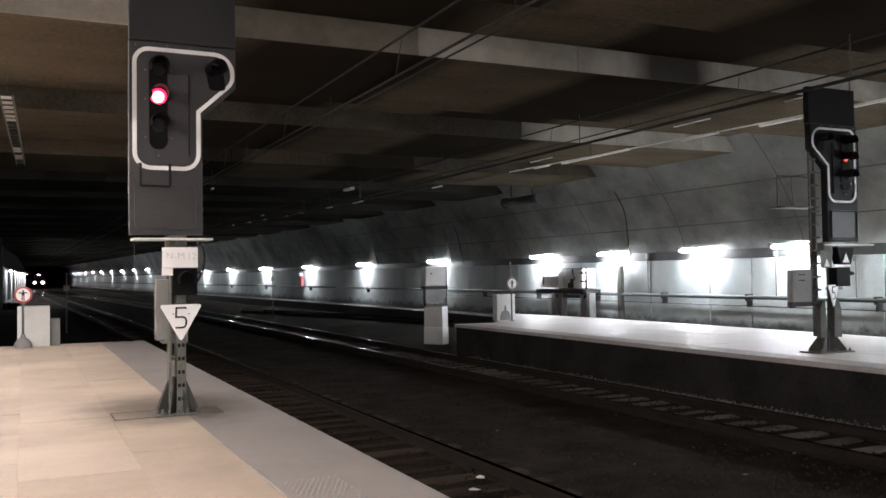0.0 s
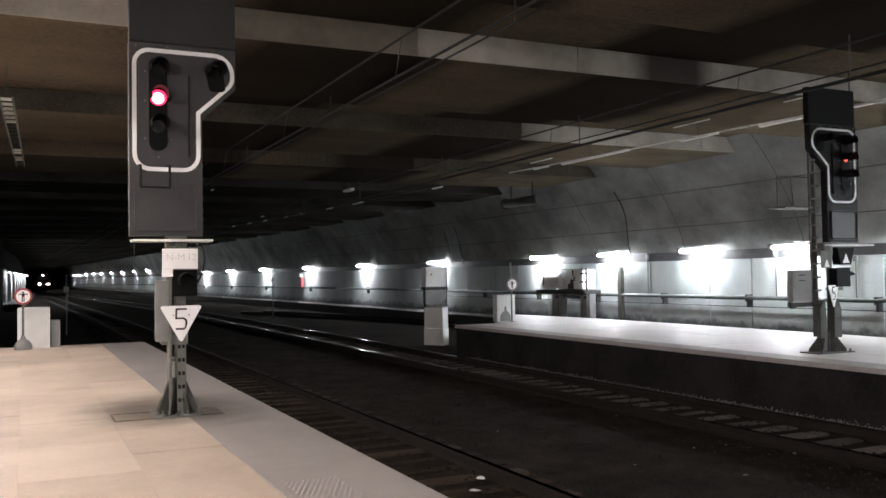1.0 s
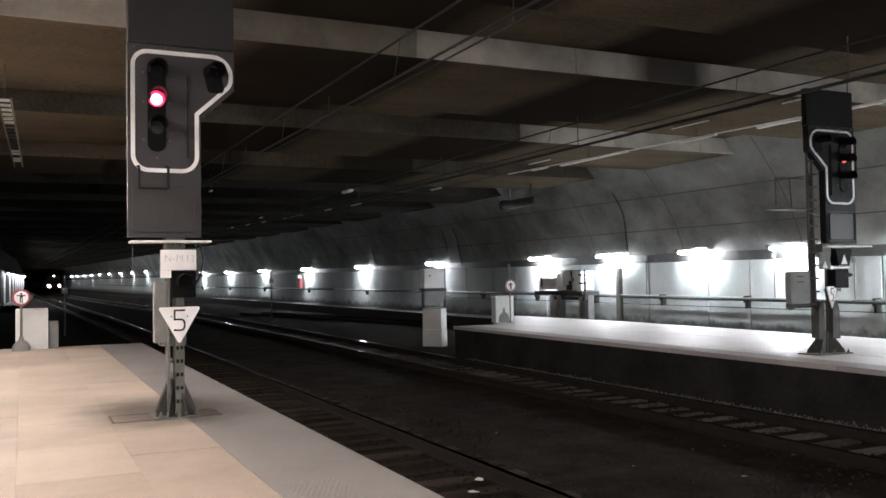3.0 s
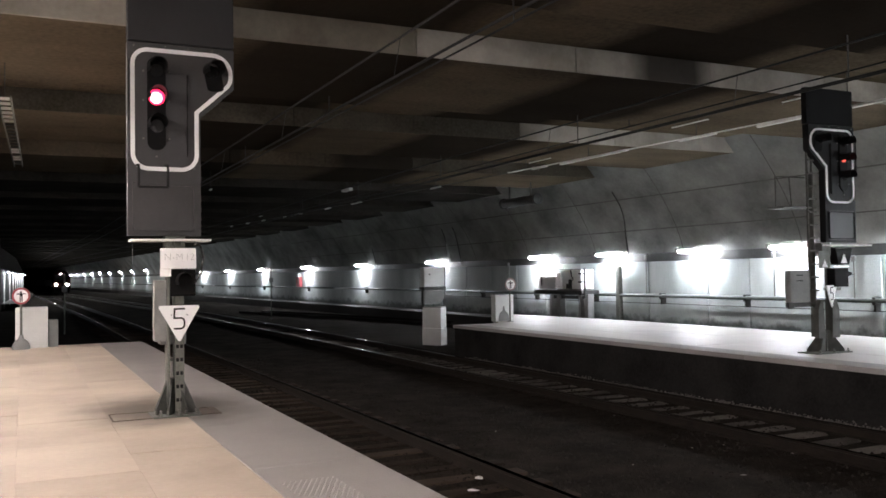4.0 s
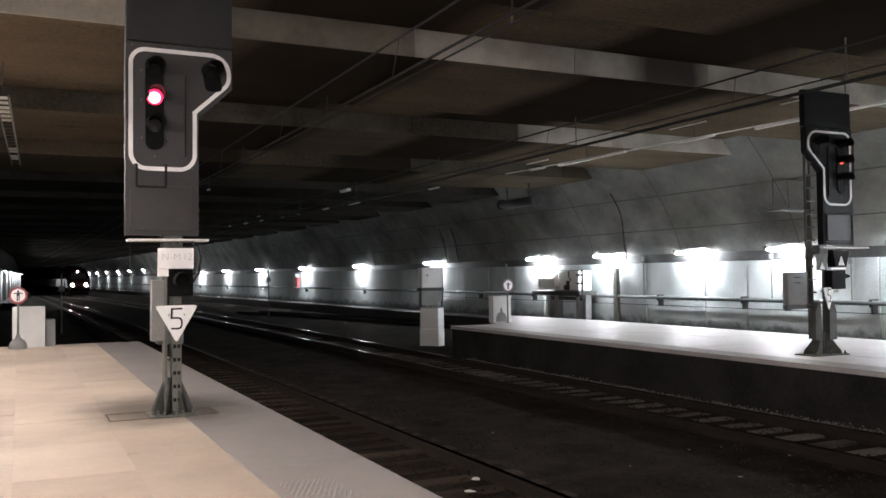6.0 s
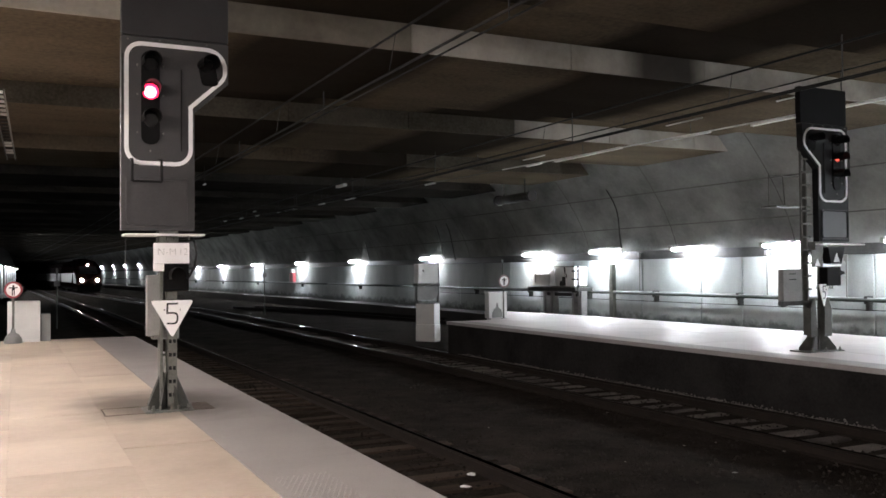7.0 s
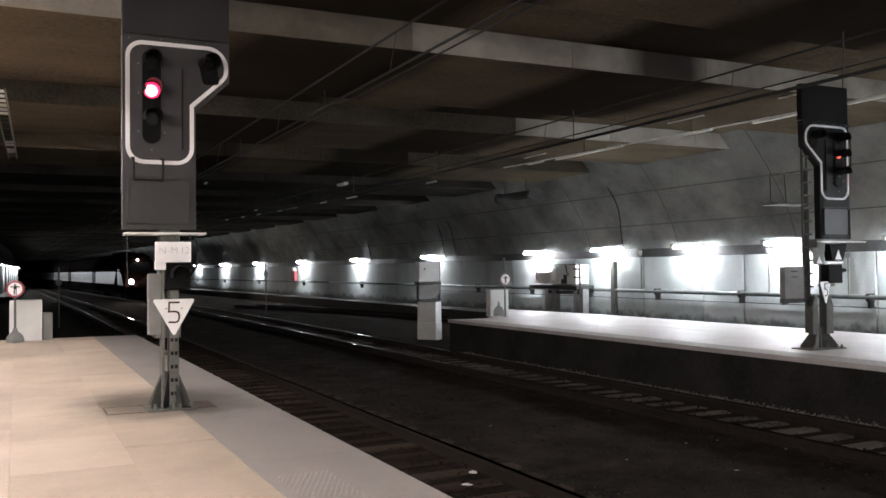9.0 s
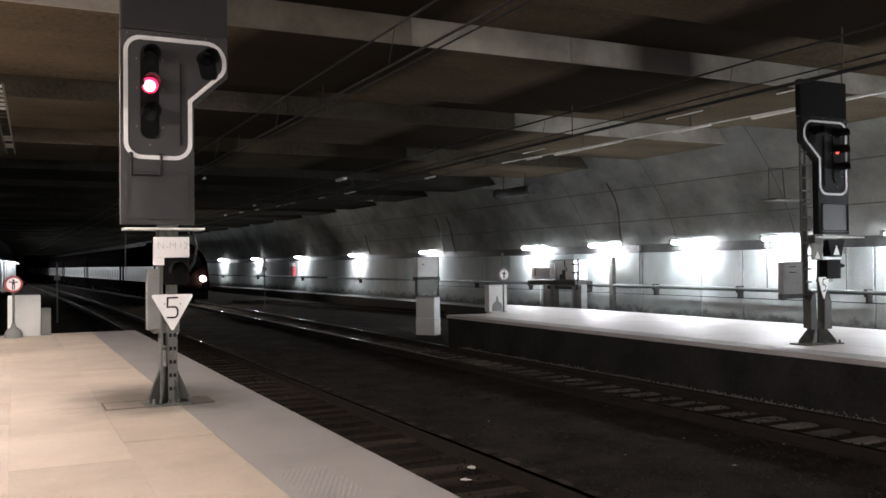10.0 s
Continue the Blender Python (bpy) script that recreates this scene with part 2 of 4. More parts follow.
def rod(bm, a, b, r, n=8, r2=None):
    a, b = Vector(a), Vector(b)
    q = (b - a).to_track_quat("Z", "Y")
    rings = []
    for p, rad in ((a, r), (b, r if r2 is None else r2)):
        rings.append([bm.verts.new(p + q @ Vector((math.cos(i * math.tau / n) * rad, math.sin(i * math.tau / n) * rad, 0))) for i in range(n)])
    for i in range(n):
        f = bm.faces.new((rings[0][i], rings[0][(i + 1) % n], rings[1][(i + 1) % n], rings[1][i]))
        f.smooth = n > 6
    bm.faces.new(rings[0][::-1])
    bm.faces.new(rings[1])
    return bm


def rodded(points, r, n=8):
    bm = bmesh.new()
    for a, b in zip(points, points[1:]):
        rod(bm, a, b, r, n)
    return bm


def slab_of(pts, y0, y1, bm=None):
    """A plate whose outline pts (x, z) is pushed from y0 to y1."""
    bm = bm or bmesh.new()
    a = [bm.verts.new((x, y0, z)) for x, z in pts]
    b = [bm.verts.new((x, y1, z)) for x, z in pts]
    n = len(pts)
    bm.faces.new(a)
    bm.faces.new(b[::-1])
    for i in range(n):
        bm.faces.new((a[i], b[i], b[(i + 1) % n], a[(i + 1) % n]))
    bmesh.ops.recalc_face_normals(bm, faces=bm.faces)
    return bm


def fillet(corners, steps=7):
    """A closed outline with rounded corners from (x, z, radius)."""
    out, n = [], len(corners)
    for i, (x, z, r) in enumerate(corners):
        p = Vector((x, z))
        u = (Vector(corners[i - 1][:2]) - p).normalized()
        v = (Vector(corners[(i + 1) % n][:2]) - p).normalized()
        if r < 1e-4:
            out.append(p)
            continue
        half = u.angle(v) / 2
        t = r / math.tan(half)
        c = p + (u + v).normalized() * (r / math.sin(half))
        a, b = p + u * t - c, p + v * t - c
        turn = a.angle_signed(b)
        for k in range(steps + 1):
            w = -turn * k / steps
            out.append(c + Vector((a.x * math.cos(w) - a.y * math.sin(w), a.x * math.sin(w) + a.y * math.cos(w))))
    return out


def band_of(pts, width, y0, y1):
    """A closed strip of that width that follows the outline pts, standing between y0 and y1."""
    bm, n = bmesh.new(), len(pts)
    inner, outer = [], []
    for i in range(n):
        d1 = (pts[i] - pts[i - 1]).normalized()
        d2 = (pts[(i + 1) % n] - pts[i]).normalized()
        nrm = Vector((-(d1 + d2).y, (d1 + d2).x)).normalized()
        k = width / 2 / max(0.5, nrm.dot(Vector((-d1.y, d1.x))))
        inner.append(pts[i] + nrm * k)
        outer.append(pts[i] - nrm * k)
    rows = [[bm.verts.new((p.x, y, p.y)) for p in ring] for ring in (inner, outer) for y in (y0, y1)]
    for i in range(n):
        j = (i + 1) % n
        for a, b in ((0, 2), (2, 3), (3, 1), (1, 0)):
            bm.faces.new((rows[a][i], rows[a][j], rows[b][j], rows[b][i]))
    bmesh.ops.recalc_face_normals(bm, faces=bm.faces)
    return bm


def part(name, bm, material, parent=None, label=""):
    me = bpy.data.meshes.new(name)
    bm.normal_update()
    bm.to_mesh(me)
    bm.free()
    me.materials.append(material)
    ob = new(name, me)
    if parent:
        ob.parent = parent
    if label:
        tagged(ob, label)
    return ob


def thing(name, x, y, z, label, category, group="", kind="", rz=0):
    ob = new(name)
    ob.empty_display_size = 0.2
    ob.matrix_basis = pose(x, y, z, 0, 0, rz)
    return tagged(ob, label, category, group, kind)


def shared(name, me, parent, m):
    ob = new(name, me)
    ob.parent = parent
    ob.matrix_basis = m
    return ob


def lettering(name, body, size, material, parent, m, bold=0.0):
    cu = bpy.data.curves.new(name, "FONT")
    cu.body, cu.size, cu.align_x, cu.align_y, cu.extrude, cu.offset = body, size, "CENTER", "CENTER", 0.001, bold
    tmp = bpy.data.objects.new(name, cu)
    scene.collection.objects.link(tmp)
    me = bpy.data.meshes.new_from_object(tmp.evaluated_get(bpy.context.evaluated_depsgraph_get()))
    bpy.data.objects.remove(tmp)
    me.materials.clear()
    me.materials.append(material)
    ob = new(name, me)
    ob.parent = parent
    ob.matrix_basis = m
    return ob


# ---- plan ----
EDGE_X, END_Y = 2.66, 22.8           # near platform
ISLE_X0, ISLE_X1, ISLE_END = 11.86, 17.3, 24.1
WALL_X, WALL_TOP = 20.5, 1.90
RAIL_Z, BALLAST_Z = -0.76, -0.95
TRACK_1, TRACK_2 = 4.365, 10.20


def bend(y):
    """How far the tracks swing to one side of their straight line at that distance."""
    return 0.0 if y < 45 else (0.00075 * (y - 45) ** 2 if y < 75 else 0.675 + 0.045 * (y - 75))


def track1(y):
    return TRACK_1 + 0.0 - 0.45 * bend(y)


def track2(y):
    return TRACK_2 + 0.1 * min(1.0, max(0.0, (y - 20) / 12)) - bend(y)


def track3(y):
    return 18.95 - (0.0 if y < 26 else 0.0042 * (y - 26) ** 2)


def left_wall(y):
    return -1.5 + 0.025 * (y - 84) if y < 150 else 0.15 - 0.05 * (y - 150)


def haunch(u):
    """Offset from the wall's face and height of the curved concrete above it, u from 0 to 1."""
    return 0.05 - 2.05 * u ** 1.5, 1.93 + 3.5 * u ** 0.95


def strip(bm, path, xs_zs, y_list):
    """Sweep a cross-section of (dx, z) along x = path(y)."""
    rows = [[bm.verts.new((path(y) + dx, y, z)) for dx, z in xs_zs] for y in y_list]
    k = len(xs_zs)
    for a, b in zip(rows, rows[1:]):
        for i in range(k - 1):
            bm.faces.new((a[i], b[i], b[i + 1], a[i + 1]))
    return rows


def steps(a, b, d):
    n = max(1, round((b - a) / d))
    return [a + (b - a) * i / n for i in range(n + 1)]


# ---- structure ----
def ground():
    bm = bmesh.new()
    xs, ys = steps(-12, 24, 0.75), steps(-12, 60, 0.75) + steps(64, 460, 9)
    grid = [[bm.verts.new((x, y, BALLAST_Z + 0.05 * noise.noise((x * 0.9, y * 0.5, 1)))) for x in xs] for y in ys]
    for a, b in zip(grid, grid[1:]):
        for i in range(len(xs) - 1):
            bm.faces.new((a[i], a[i + 1], b[i + 1], b[i])).smooth = True
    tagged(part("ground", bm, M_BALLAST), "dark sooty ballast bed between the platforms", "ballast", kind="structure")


def rails():
    prof = [(-0.065, -0.17), (-0.065, -0.155), (-0.012, -0.135), (-0.012, -0.045), (-0.036, -0.03), (-0.036, -0.006)]
    side = [(dx, RAIL_Z + z) for dx, z in prof]
    left = side + [(-0.036, RAIL_Z - .0014)]
    right = [(-dx, z) for dx, z in reversed(left)]
    top = [(0.46 * math.sin(math.radians(a)), RAIL_Z - 0.46 * (1 - math.cos(math.radians(a)))) for a in (-4.5, -3, -1.5, 1.5, 3, 4.5)]
    tracks = ((track1, 3, 330, "rails of the track beside the near platform"), (track2, 3, 420, "worn steel rails of the middle track"),
              (track3, -8, 66, "rails of the track along the side wall"))
    for path, y0, y1, label in tracks:
        t = thing("railway_track", 0, 0, 0, label, "railway track", "tracks", "structure")
        ys = steps(y0, 60 if y1 > 60 else y1, 2) + (steps(63, y1, 6) if y1 > 70 else [])
        for s in (-0.7525, 0.7525):
            bm = bmesh.new()
            for sec in (left, right):
                strip(bm, lambda y: path(y) + s, sec, ys)
            r = part("rail", bm, M_RAIL, t)
            bm = bmesh.new()
            strip(bm, lambda y: path(y) + s, top, ys)
            for f in bm.faces:
                f.smooth = True
            part("running_surface", bm, M_RAILTOP, r, "rail head polished by wheels")
        me = part("sleeper", boxed(-1.3 if path is track1 else -.71, -0.13, 0, 1.3 if path is track1 else .71, 0.13, 0.16, 0.015), M_CONCSLEEPER if path is track2 else M_SLEEPER, t)
        me.matrix_basis = pose(path(y0), y0, RAIL_Z - 0.325)
        rng = random.Random(3)
        for i in range(1, int((min(y1, 62) - y0) / 0.6)):
            y = y0 + i * 0.6
            shared("sleeper", me.data, t, pose(path(y) + rng.uniform(-.03, .03), y, RAIL_Z - 0.325 + rng.uniform(-.008, .008), 0, 0, rng.uniform(-.8, .8)))
    bm = bmesh.new()
    for s in (0.0, -1.435):
        strip(bm, lambda y: -1.3 + s - 0.0008 * (y - 22) ** 2, [(-0.04, RAIL_Z - .14), (-0.03, RAIL_Z), (0.03, RAIL_Z), (0.04, RAIL_Z - .14)], steps(24, 80, 3))
    tagged(part("railway_track", bm, M_RAIL), "dull rails of the track behind the near platform", "railway track", "tracks", "structure")


def platforms():
    near = thing("platform_near", 0, 0, 0, "near platform with warm-lit concrete paving and a grey edge", "platform", kind="structure")
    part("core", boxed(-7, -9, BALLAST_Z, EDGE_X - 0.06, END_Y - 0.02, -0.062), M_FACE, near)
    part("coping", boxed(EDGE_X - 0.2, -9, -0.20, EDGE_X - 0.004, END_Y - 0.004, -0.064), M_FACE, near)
    slab = part("paving_slab", boxed(0, 0, -0.06, 1, 1.498, 0), M_SLAB, near)
    rng = random.Random(5)
    first = True
    cols = (-2.85, -1.9, -0.98, -0.05, 0.86, 1.66)
    for i, x in enumerate(cols[:-1]):
        y = -9.0 + (0.75 if i % 2 else 0.0) - 0.75
        while y < END_Y - 0.1:
            y1 = min(y + 1.5, END_Y)
            m = pose(x + .001, y, rng.uniform(-.002, .002)) @ Matrix.Diagonal((cols[i + 1] - x - .002, (y1 - y - .002) / 1.498, 1, 1))
            if first:
                slab.matrix_basis, first = m, False
            else:
                shared("paving_slab", slab.data, near, m)
            y = y1
    edge = part("edge_slab", boxed(0, 0, -0.06, 0.996, 2.298, 0.0, 0.006), M_EDGE, near)
    first, y = True, -9.0
    while y < END_Y - 0.1:
        y1 = min(y + 2.3, END_Y)
        m = pose(1.663, y, 0.001) @ Matrix.Diagonal((1, (y1 - y - .002) / 2.298, 1, 1))
        if first:
            edge.matrix_basis, first = m, False
        else:
            shared("edge_slab", edge.data, near, m)
        y = y1
    part("infill", boxed(-7, -9.8, -0.06, -2.853, END_Y, 0), M_SLAB, near)
    bm = bmesh.new()
    for i in range(10):
        for j in range(20):
            x, y = 1.76 + i * 0.042 + (j % 2) * 0.021, 5.6 + j * 0.048
            vs = [bm.verts.new((x + math.cos(k * math.tau / 6) * r, y + math.sin(k * math.tau / 6) * r, z)) for r, z in ((0.011, 0.001), (0.007, 0.006)) for k in range(6)]
            for k in range(6):
                bm.faces.new((vs[k], vs[(k + 1) % 6], vs[6 + (k + 1) % 6], vs[6 + k]))
            bm.faces.new(vs[6:])
    tagged(part("tactile_studs", bm, M_STUD, near), kind="stuff")

    far = thing("platform_island", 0, 0, 0, "island platform with pale paving under the wall lamps", "platform", kind="structure")
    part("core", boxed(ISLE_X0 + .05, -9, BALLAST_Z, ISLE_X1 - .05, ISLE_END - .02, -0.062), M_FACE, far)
    edge = part("edge_slab", boxed(0, 0, -0.09, 0.6, 1.995, 0.0, 0.008), M_ISLEEDGE, far)
    edge.matrix_basis = pose(ISLE_X0, ISLE_END - 2, 0)
    for i in range(2, 17):
        shared("edge_slab", edge.data, far, pose(ISLE_X0, ISLE_END - 2 * i, 0))
    slab = part("paving_slab", boxed(0, 0, -0.06, 1.205, 1.995, 0, 0.006), M_FAR_SLAB, far)
    first = True
    for i in range(1, 17):
        for k in range(4):
            m = pose(ISLE_X0 + .602 + 1.21 * k, ISLE_END - 2 * i, rng.uniform(-.002, .002))
            if first:
                slab.matrix_basis, first = m, False
            else:
                shared("paving_slab", slab.data, far, m)
    bm = bmesh.new()
    pts = [(ISLE_X0 + 1.6, ISLE_END), (ISLE_X1, ISLE_END), (ISLE_X1 - .6, ISLE_END + 5.5), (ISLE_X1 - 1.0, ISLE_END + 5.5)]
    lo = [bm.verts.new((x, y, BALLAST_Z)) for x, y in pts]
    hi = [bm.verts.new((x, y, -0.004)) for x, y in pts]
    bm.faces.new(hi)
    for i in range(4):
        bm.faces.new((lo[i], lo[(i + 1) % 4], hi[(i + 1) % 4], hi[i]))
    part("platform_tip", bm, M_FAR_SLAB, far)
    bm = bmesh.new()
    strip(bm, lambda y: WALL_X - bend(y), [(-1.5, BALLAST_Z), (-1.5, -0.42), (0.02, -0.42)], steps(30, 60, 5) + steps(66, 300, 9))
    tagged(part("pavement", bm, M_SOOTWALL), "low concrete walkway along the side wall", "walkway", kind="structure")


LAMP_Y = [-4.5, 0.2, 4.9, 9.6, 14.6, 18.7, 22.75, 27.5, 32.5, 43.4, 54.6, 66.2, 78.2, 90.0, 101.5, 124, 138, 151, 164, 178, 192, 206, 221, 236, 250]


def walls():
    wall = thing("wall_side", 0, 0, 0, "side wall of stained concrete panels lit by tubes", "wall", kind="structure")
    joints = [-9, -6.5, -4, -1.5, 1, 3.5, 6, 8.4, 10.6, 12.6, 14.3, 15.9, 18.2, 20.6, 22.45, 25.5, 27.4, 29.8, 32.4, 34.9, 37.4, 40, 42.6, 45.2]
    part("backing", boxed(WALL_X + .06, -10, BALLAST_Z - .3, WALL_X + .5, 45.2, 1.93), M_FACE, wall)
    for a, b in zip(joints, joints[1:]):
        part("wall_panel", boxed(WALL_X, a + .02, BALLAST_Z - .2, WALL_X + .09, b - .02, WALL_TOP, 0.012), M_PANEL, wall)
    bm = bmesh.new()
    ys = steps(45.2, 60, 5) + steps(66, 460, 9)
    strip(bm, lambda y: WALL_X - bend(y), [(0, BALLAST_Z - .2), (0, WALL_TOP), (0.4, WALL_TOP)], ys)
    part("far_wall", bm, M_PANEL, wall)
    vault = bmesh.new()
    sec = [(0.40, 1.93), (0.05, 1.93)] + [haunch(i / 12) for i in range(13)]
    strip(vault, lambda y: WALL_X - bend(y), sec, [-10, 0, 10, 20, 30, 45] + ys)
    for f in vault.faces:
        f.smooth = True
    vault = tagged(part("wall_vault", vault, M_VAULT), "dark concrete haunch curving up to the ceiling", "wall", kind="structure")
    # formwork joints: upright every few metres, and two running along
    for y in (3.2, 8.3, 13.4, 18.5, 23.6, 28.7, 33.8, 38.9, 44.0, 51, 58, 65):
        bm = bmesh.new()
        us = [i / 10 for i in range(11)]
        a = [bm.verts.new((WALL_X - bend(y) + haunch(u)[0] - .006, y - .02, haunch(u)[1])) for u in us]
        b = [bm.verts.new((WALL_X - bend(y) + haunch(u)[0] - .006, y + .02, haunch(u)[1])) for u in us]
        for i in range(10):
            bm.faces.new((a[i], a[i + 1], b[i + 1], b[i]))
        part("joint", bm, M_JOINT, vault)
    for u in (.3, .62):
        bm = bmesh.new()
        strip(bm, lambda y: WALL_X - bend(y) - .008, [haunch(u - .005), haunch(u + .005)], [-9, 10, 30, 45, 52, 60, 68, 75])
        part("joint", bm, M_JOINT, vault)
    bm = bmesh.new()
    strip(bm, left_wall, [(0, BALLAST_Z - .2), (0, 2.6)], steps(80, 150, 7) + steps(159, 460, 9))
    tagged(part("wall_left", bm, M_GREYWALL), "far concrete wall with tall lamp-lit bays", "wall", kind="structure")
    bm = bmesh.new()
    strip(bm, left_wall, [(0.05, 2.6), (-.6, 4.0), (-1.2, 5.4)], steps(80, 150, 7) + steps(159, 460, 9))
    tagged(part("wall_left_vault", bm, M_FACE), "sooty concrete above the far wall", "wall", kind="structure")
    bm = bmesh.new()
    strip(bm, left_wall, [(-.1, -.35), (1.3, -.35), (1.3, BALLAST_Z - .1)], steps(80, 150, 7) + steps(159, 330, 9))
    tagged(part("pavement_left", bm, M_SOOTWALL), "low walkway under the far wall", "walkway", kind="structure")
    for name, b in (("wall_back", (-12, -10.4, BALLAST_Z - .3, 24, -10, 6.2)), ("wall_far_left", (-9.4, -10, BALLAST_Z - .3, -9, 82, 6.2)), ("wall_end", (-30, 455, -1.3, 24, 456, 6.2)),
                    ("wall_return", (-9, 79.6, BALLAST_Z - .3, -1.6, 80, 6.2))):
        tagged(part(name, boxed(*b), M_SOOTWALL), "plain dark concrete wall", "wall", kind="structure")


def fascia_tone(x, y):
    """Lamplight's fall-off put into colour: fascias darken deeper in and nearer the middle."""
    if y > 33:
        return M_DIMCEIL
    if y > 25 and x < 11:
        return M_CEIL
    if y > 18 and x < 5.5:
        return M_BEAMDIM if y < 25 else M_CEIL
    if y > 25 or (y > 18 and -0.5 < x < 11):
        return M_BEAMDIM
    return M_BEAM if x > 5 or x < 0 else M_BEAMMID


def ceiling():
    # the tunnel part is coloured darker in place of weaker light
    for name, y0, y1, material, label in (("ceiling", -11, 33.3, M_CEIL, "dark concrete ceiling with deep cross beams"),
                                          ("ceiling_tunnel", 33.3, 460, M_DIMCEIL, "tunnel ceiling with cross beams, its shade put into the colour")):
        bm = boxed(-30, y0, 5.44, 24, y1, 5.8)
        y = -8.3
        while y < 330:
            if y0 <= y < y1:
                box(bm, -30, y + .02, 5.0, WALL_X + .4, min(y + 4.1, y1 - .01), 5.45)
            y += 6.95
        tagged(part(name, bm, material), label, "ceiling", kind="structure")
    y = -8.3 + 6.95
    for k in range(16):
        t = thing("beam_fascia", 0, y, 0, "pale concrete fascia on a ceiling beam", "beam", "ceiling beams", "structure")
        xs = [-9, -6, -3, -0.35, 2.6, 5.6, 8.6, 11.6, 14.6, 17.6, 20.4]
        for a, b in zip(xs, xs[1:]):
            part("fascia_panel", boxed(a + .006, -0.03, 5.0 - .004, b - .006, 0.018, 5.435, 0.006), fascia_tone(a, y), t)
        y += 6.95


def wall_lamps():
    def lamp(length):
        t = thing("wall_lamp", 0, 0, 0, "switched-on fluorescent tube in a steel housing on the wall", "wall lamp", "lamps along the wall")
        part("housing", boxed(-0.475, -length / 2 - .03, 0.05, -0.22, length / 2 + .03, 0.085, 0.008), M_DARKSTEEL, t)
        part("tube", boxed(-0.45, -length / 2 + .03, -0.045, -0.35, length / 2 - .03, 0.045, 0.02), M_TUBE, t, "glowing white tube")
        for e in (-length / 2 + .1, length / 2 - .1):
            part("arm", boxed(-0.24, e - .02, 0.05, -.0, e + .02, 0.085), M_DARKSTEEL, t)
        part("bracket", boxed(-0.45, length / 2 + .04, -0.03, -0.35, length / 2 + .16, 0.12, 0.008), M_STEEL, t)
        return t
    first = lamp(1.25)
    for i, y in enumerate(LAMP_Y):
        z = 2.2 if y < 115 else 2.8
        m = pose(WALL_X - bend(y), y, z)
        if i == 0:
            first.matrix_basis = m
        else:
            copy_thing(first, m)
    for y in (84, 95.5, 104.5, 112, 119, 126, 134, 143):
        copy_thing(first, pose(left_wall(y), y, 2.3, 0, 0, 180))
    # added pale strips: their colour gives the lit part of each wall bay
    for y in (84, 95.5, 104.5, 112, 119, 126, 134, 143):
        tagged(part("lit_strip", boxed(left_wall(y + 1.2) - .1, y + 1.0, BALLAST_Z - .2, left_wall(y + 1.2) + .12, y + 1.4, 2.3, .02), M_CABINET), "pale strip standing in for a lamp-lit bay of the wall", "pilaster", "pilasters of the far wall", "structure")
    # tubes over the near platform, just beside and behind the view
    lamp2 = thing("ceiling_lamp", 0, 0, 0, "long warm tube lamp, unseen over the platform", "ceiling lamp", "platform lamps")
    part("housing", boxed(-0.12, -0.75, 0.05, 0.12, 0.75, 0.14, 0.01), M_DARKSTEEL, lamp2)
    part("tube", boxed(-0.07, -0.72, -0.03, 0.07, 0.72, 0.045, 0.02), M_WARMTUBE, lamp2, "warm glowing tube")
    for e in (-0.135, 0.125):
        part("lip", boxed(e, -0.75, 0.025, e + 0.01, 0.75, 0.14), M_DARKSTEEL, lamp2)
    part("hanger", boxed(-0.015, -0.015, 0.14, 0.015, 0.015, 1.26), M_DARKSTEEL, lamp2)
    # the first four, behind the eye, are added unseen to brighten upright faces
    spots = [(1.2, -6), (1.2, -3), (-0.4, -5), (-0.4, -2), (-2.6, -4), (-2.6, 0), (-2.6, 4), (-2.6, 8), (-2.6, 12), (-2.6, 16), (-2.6, 20)]
    for i, (x, y) in enumerate(spots):
        if i == 0:
            lamp2.matrix_basis = pose(x, y, 4.2)
        else:
            copy_thing(lamp2, pose(x, y, 4.2))


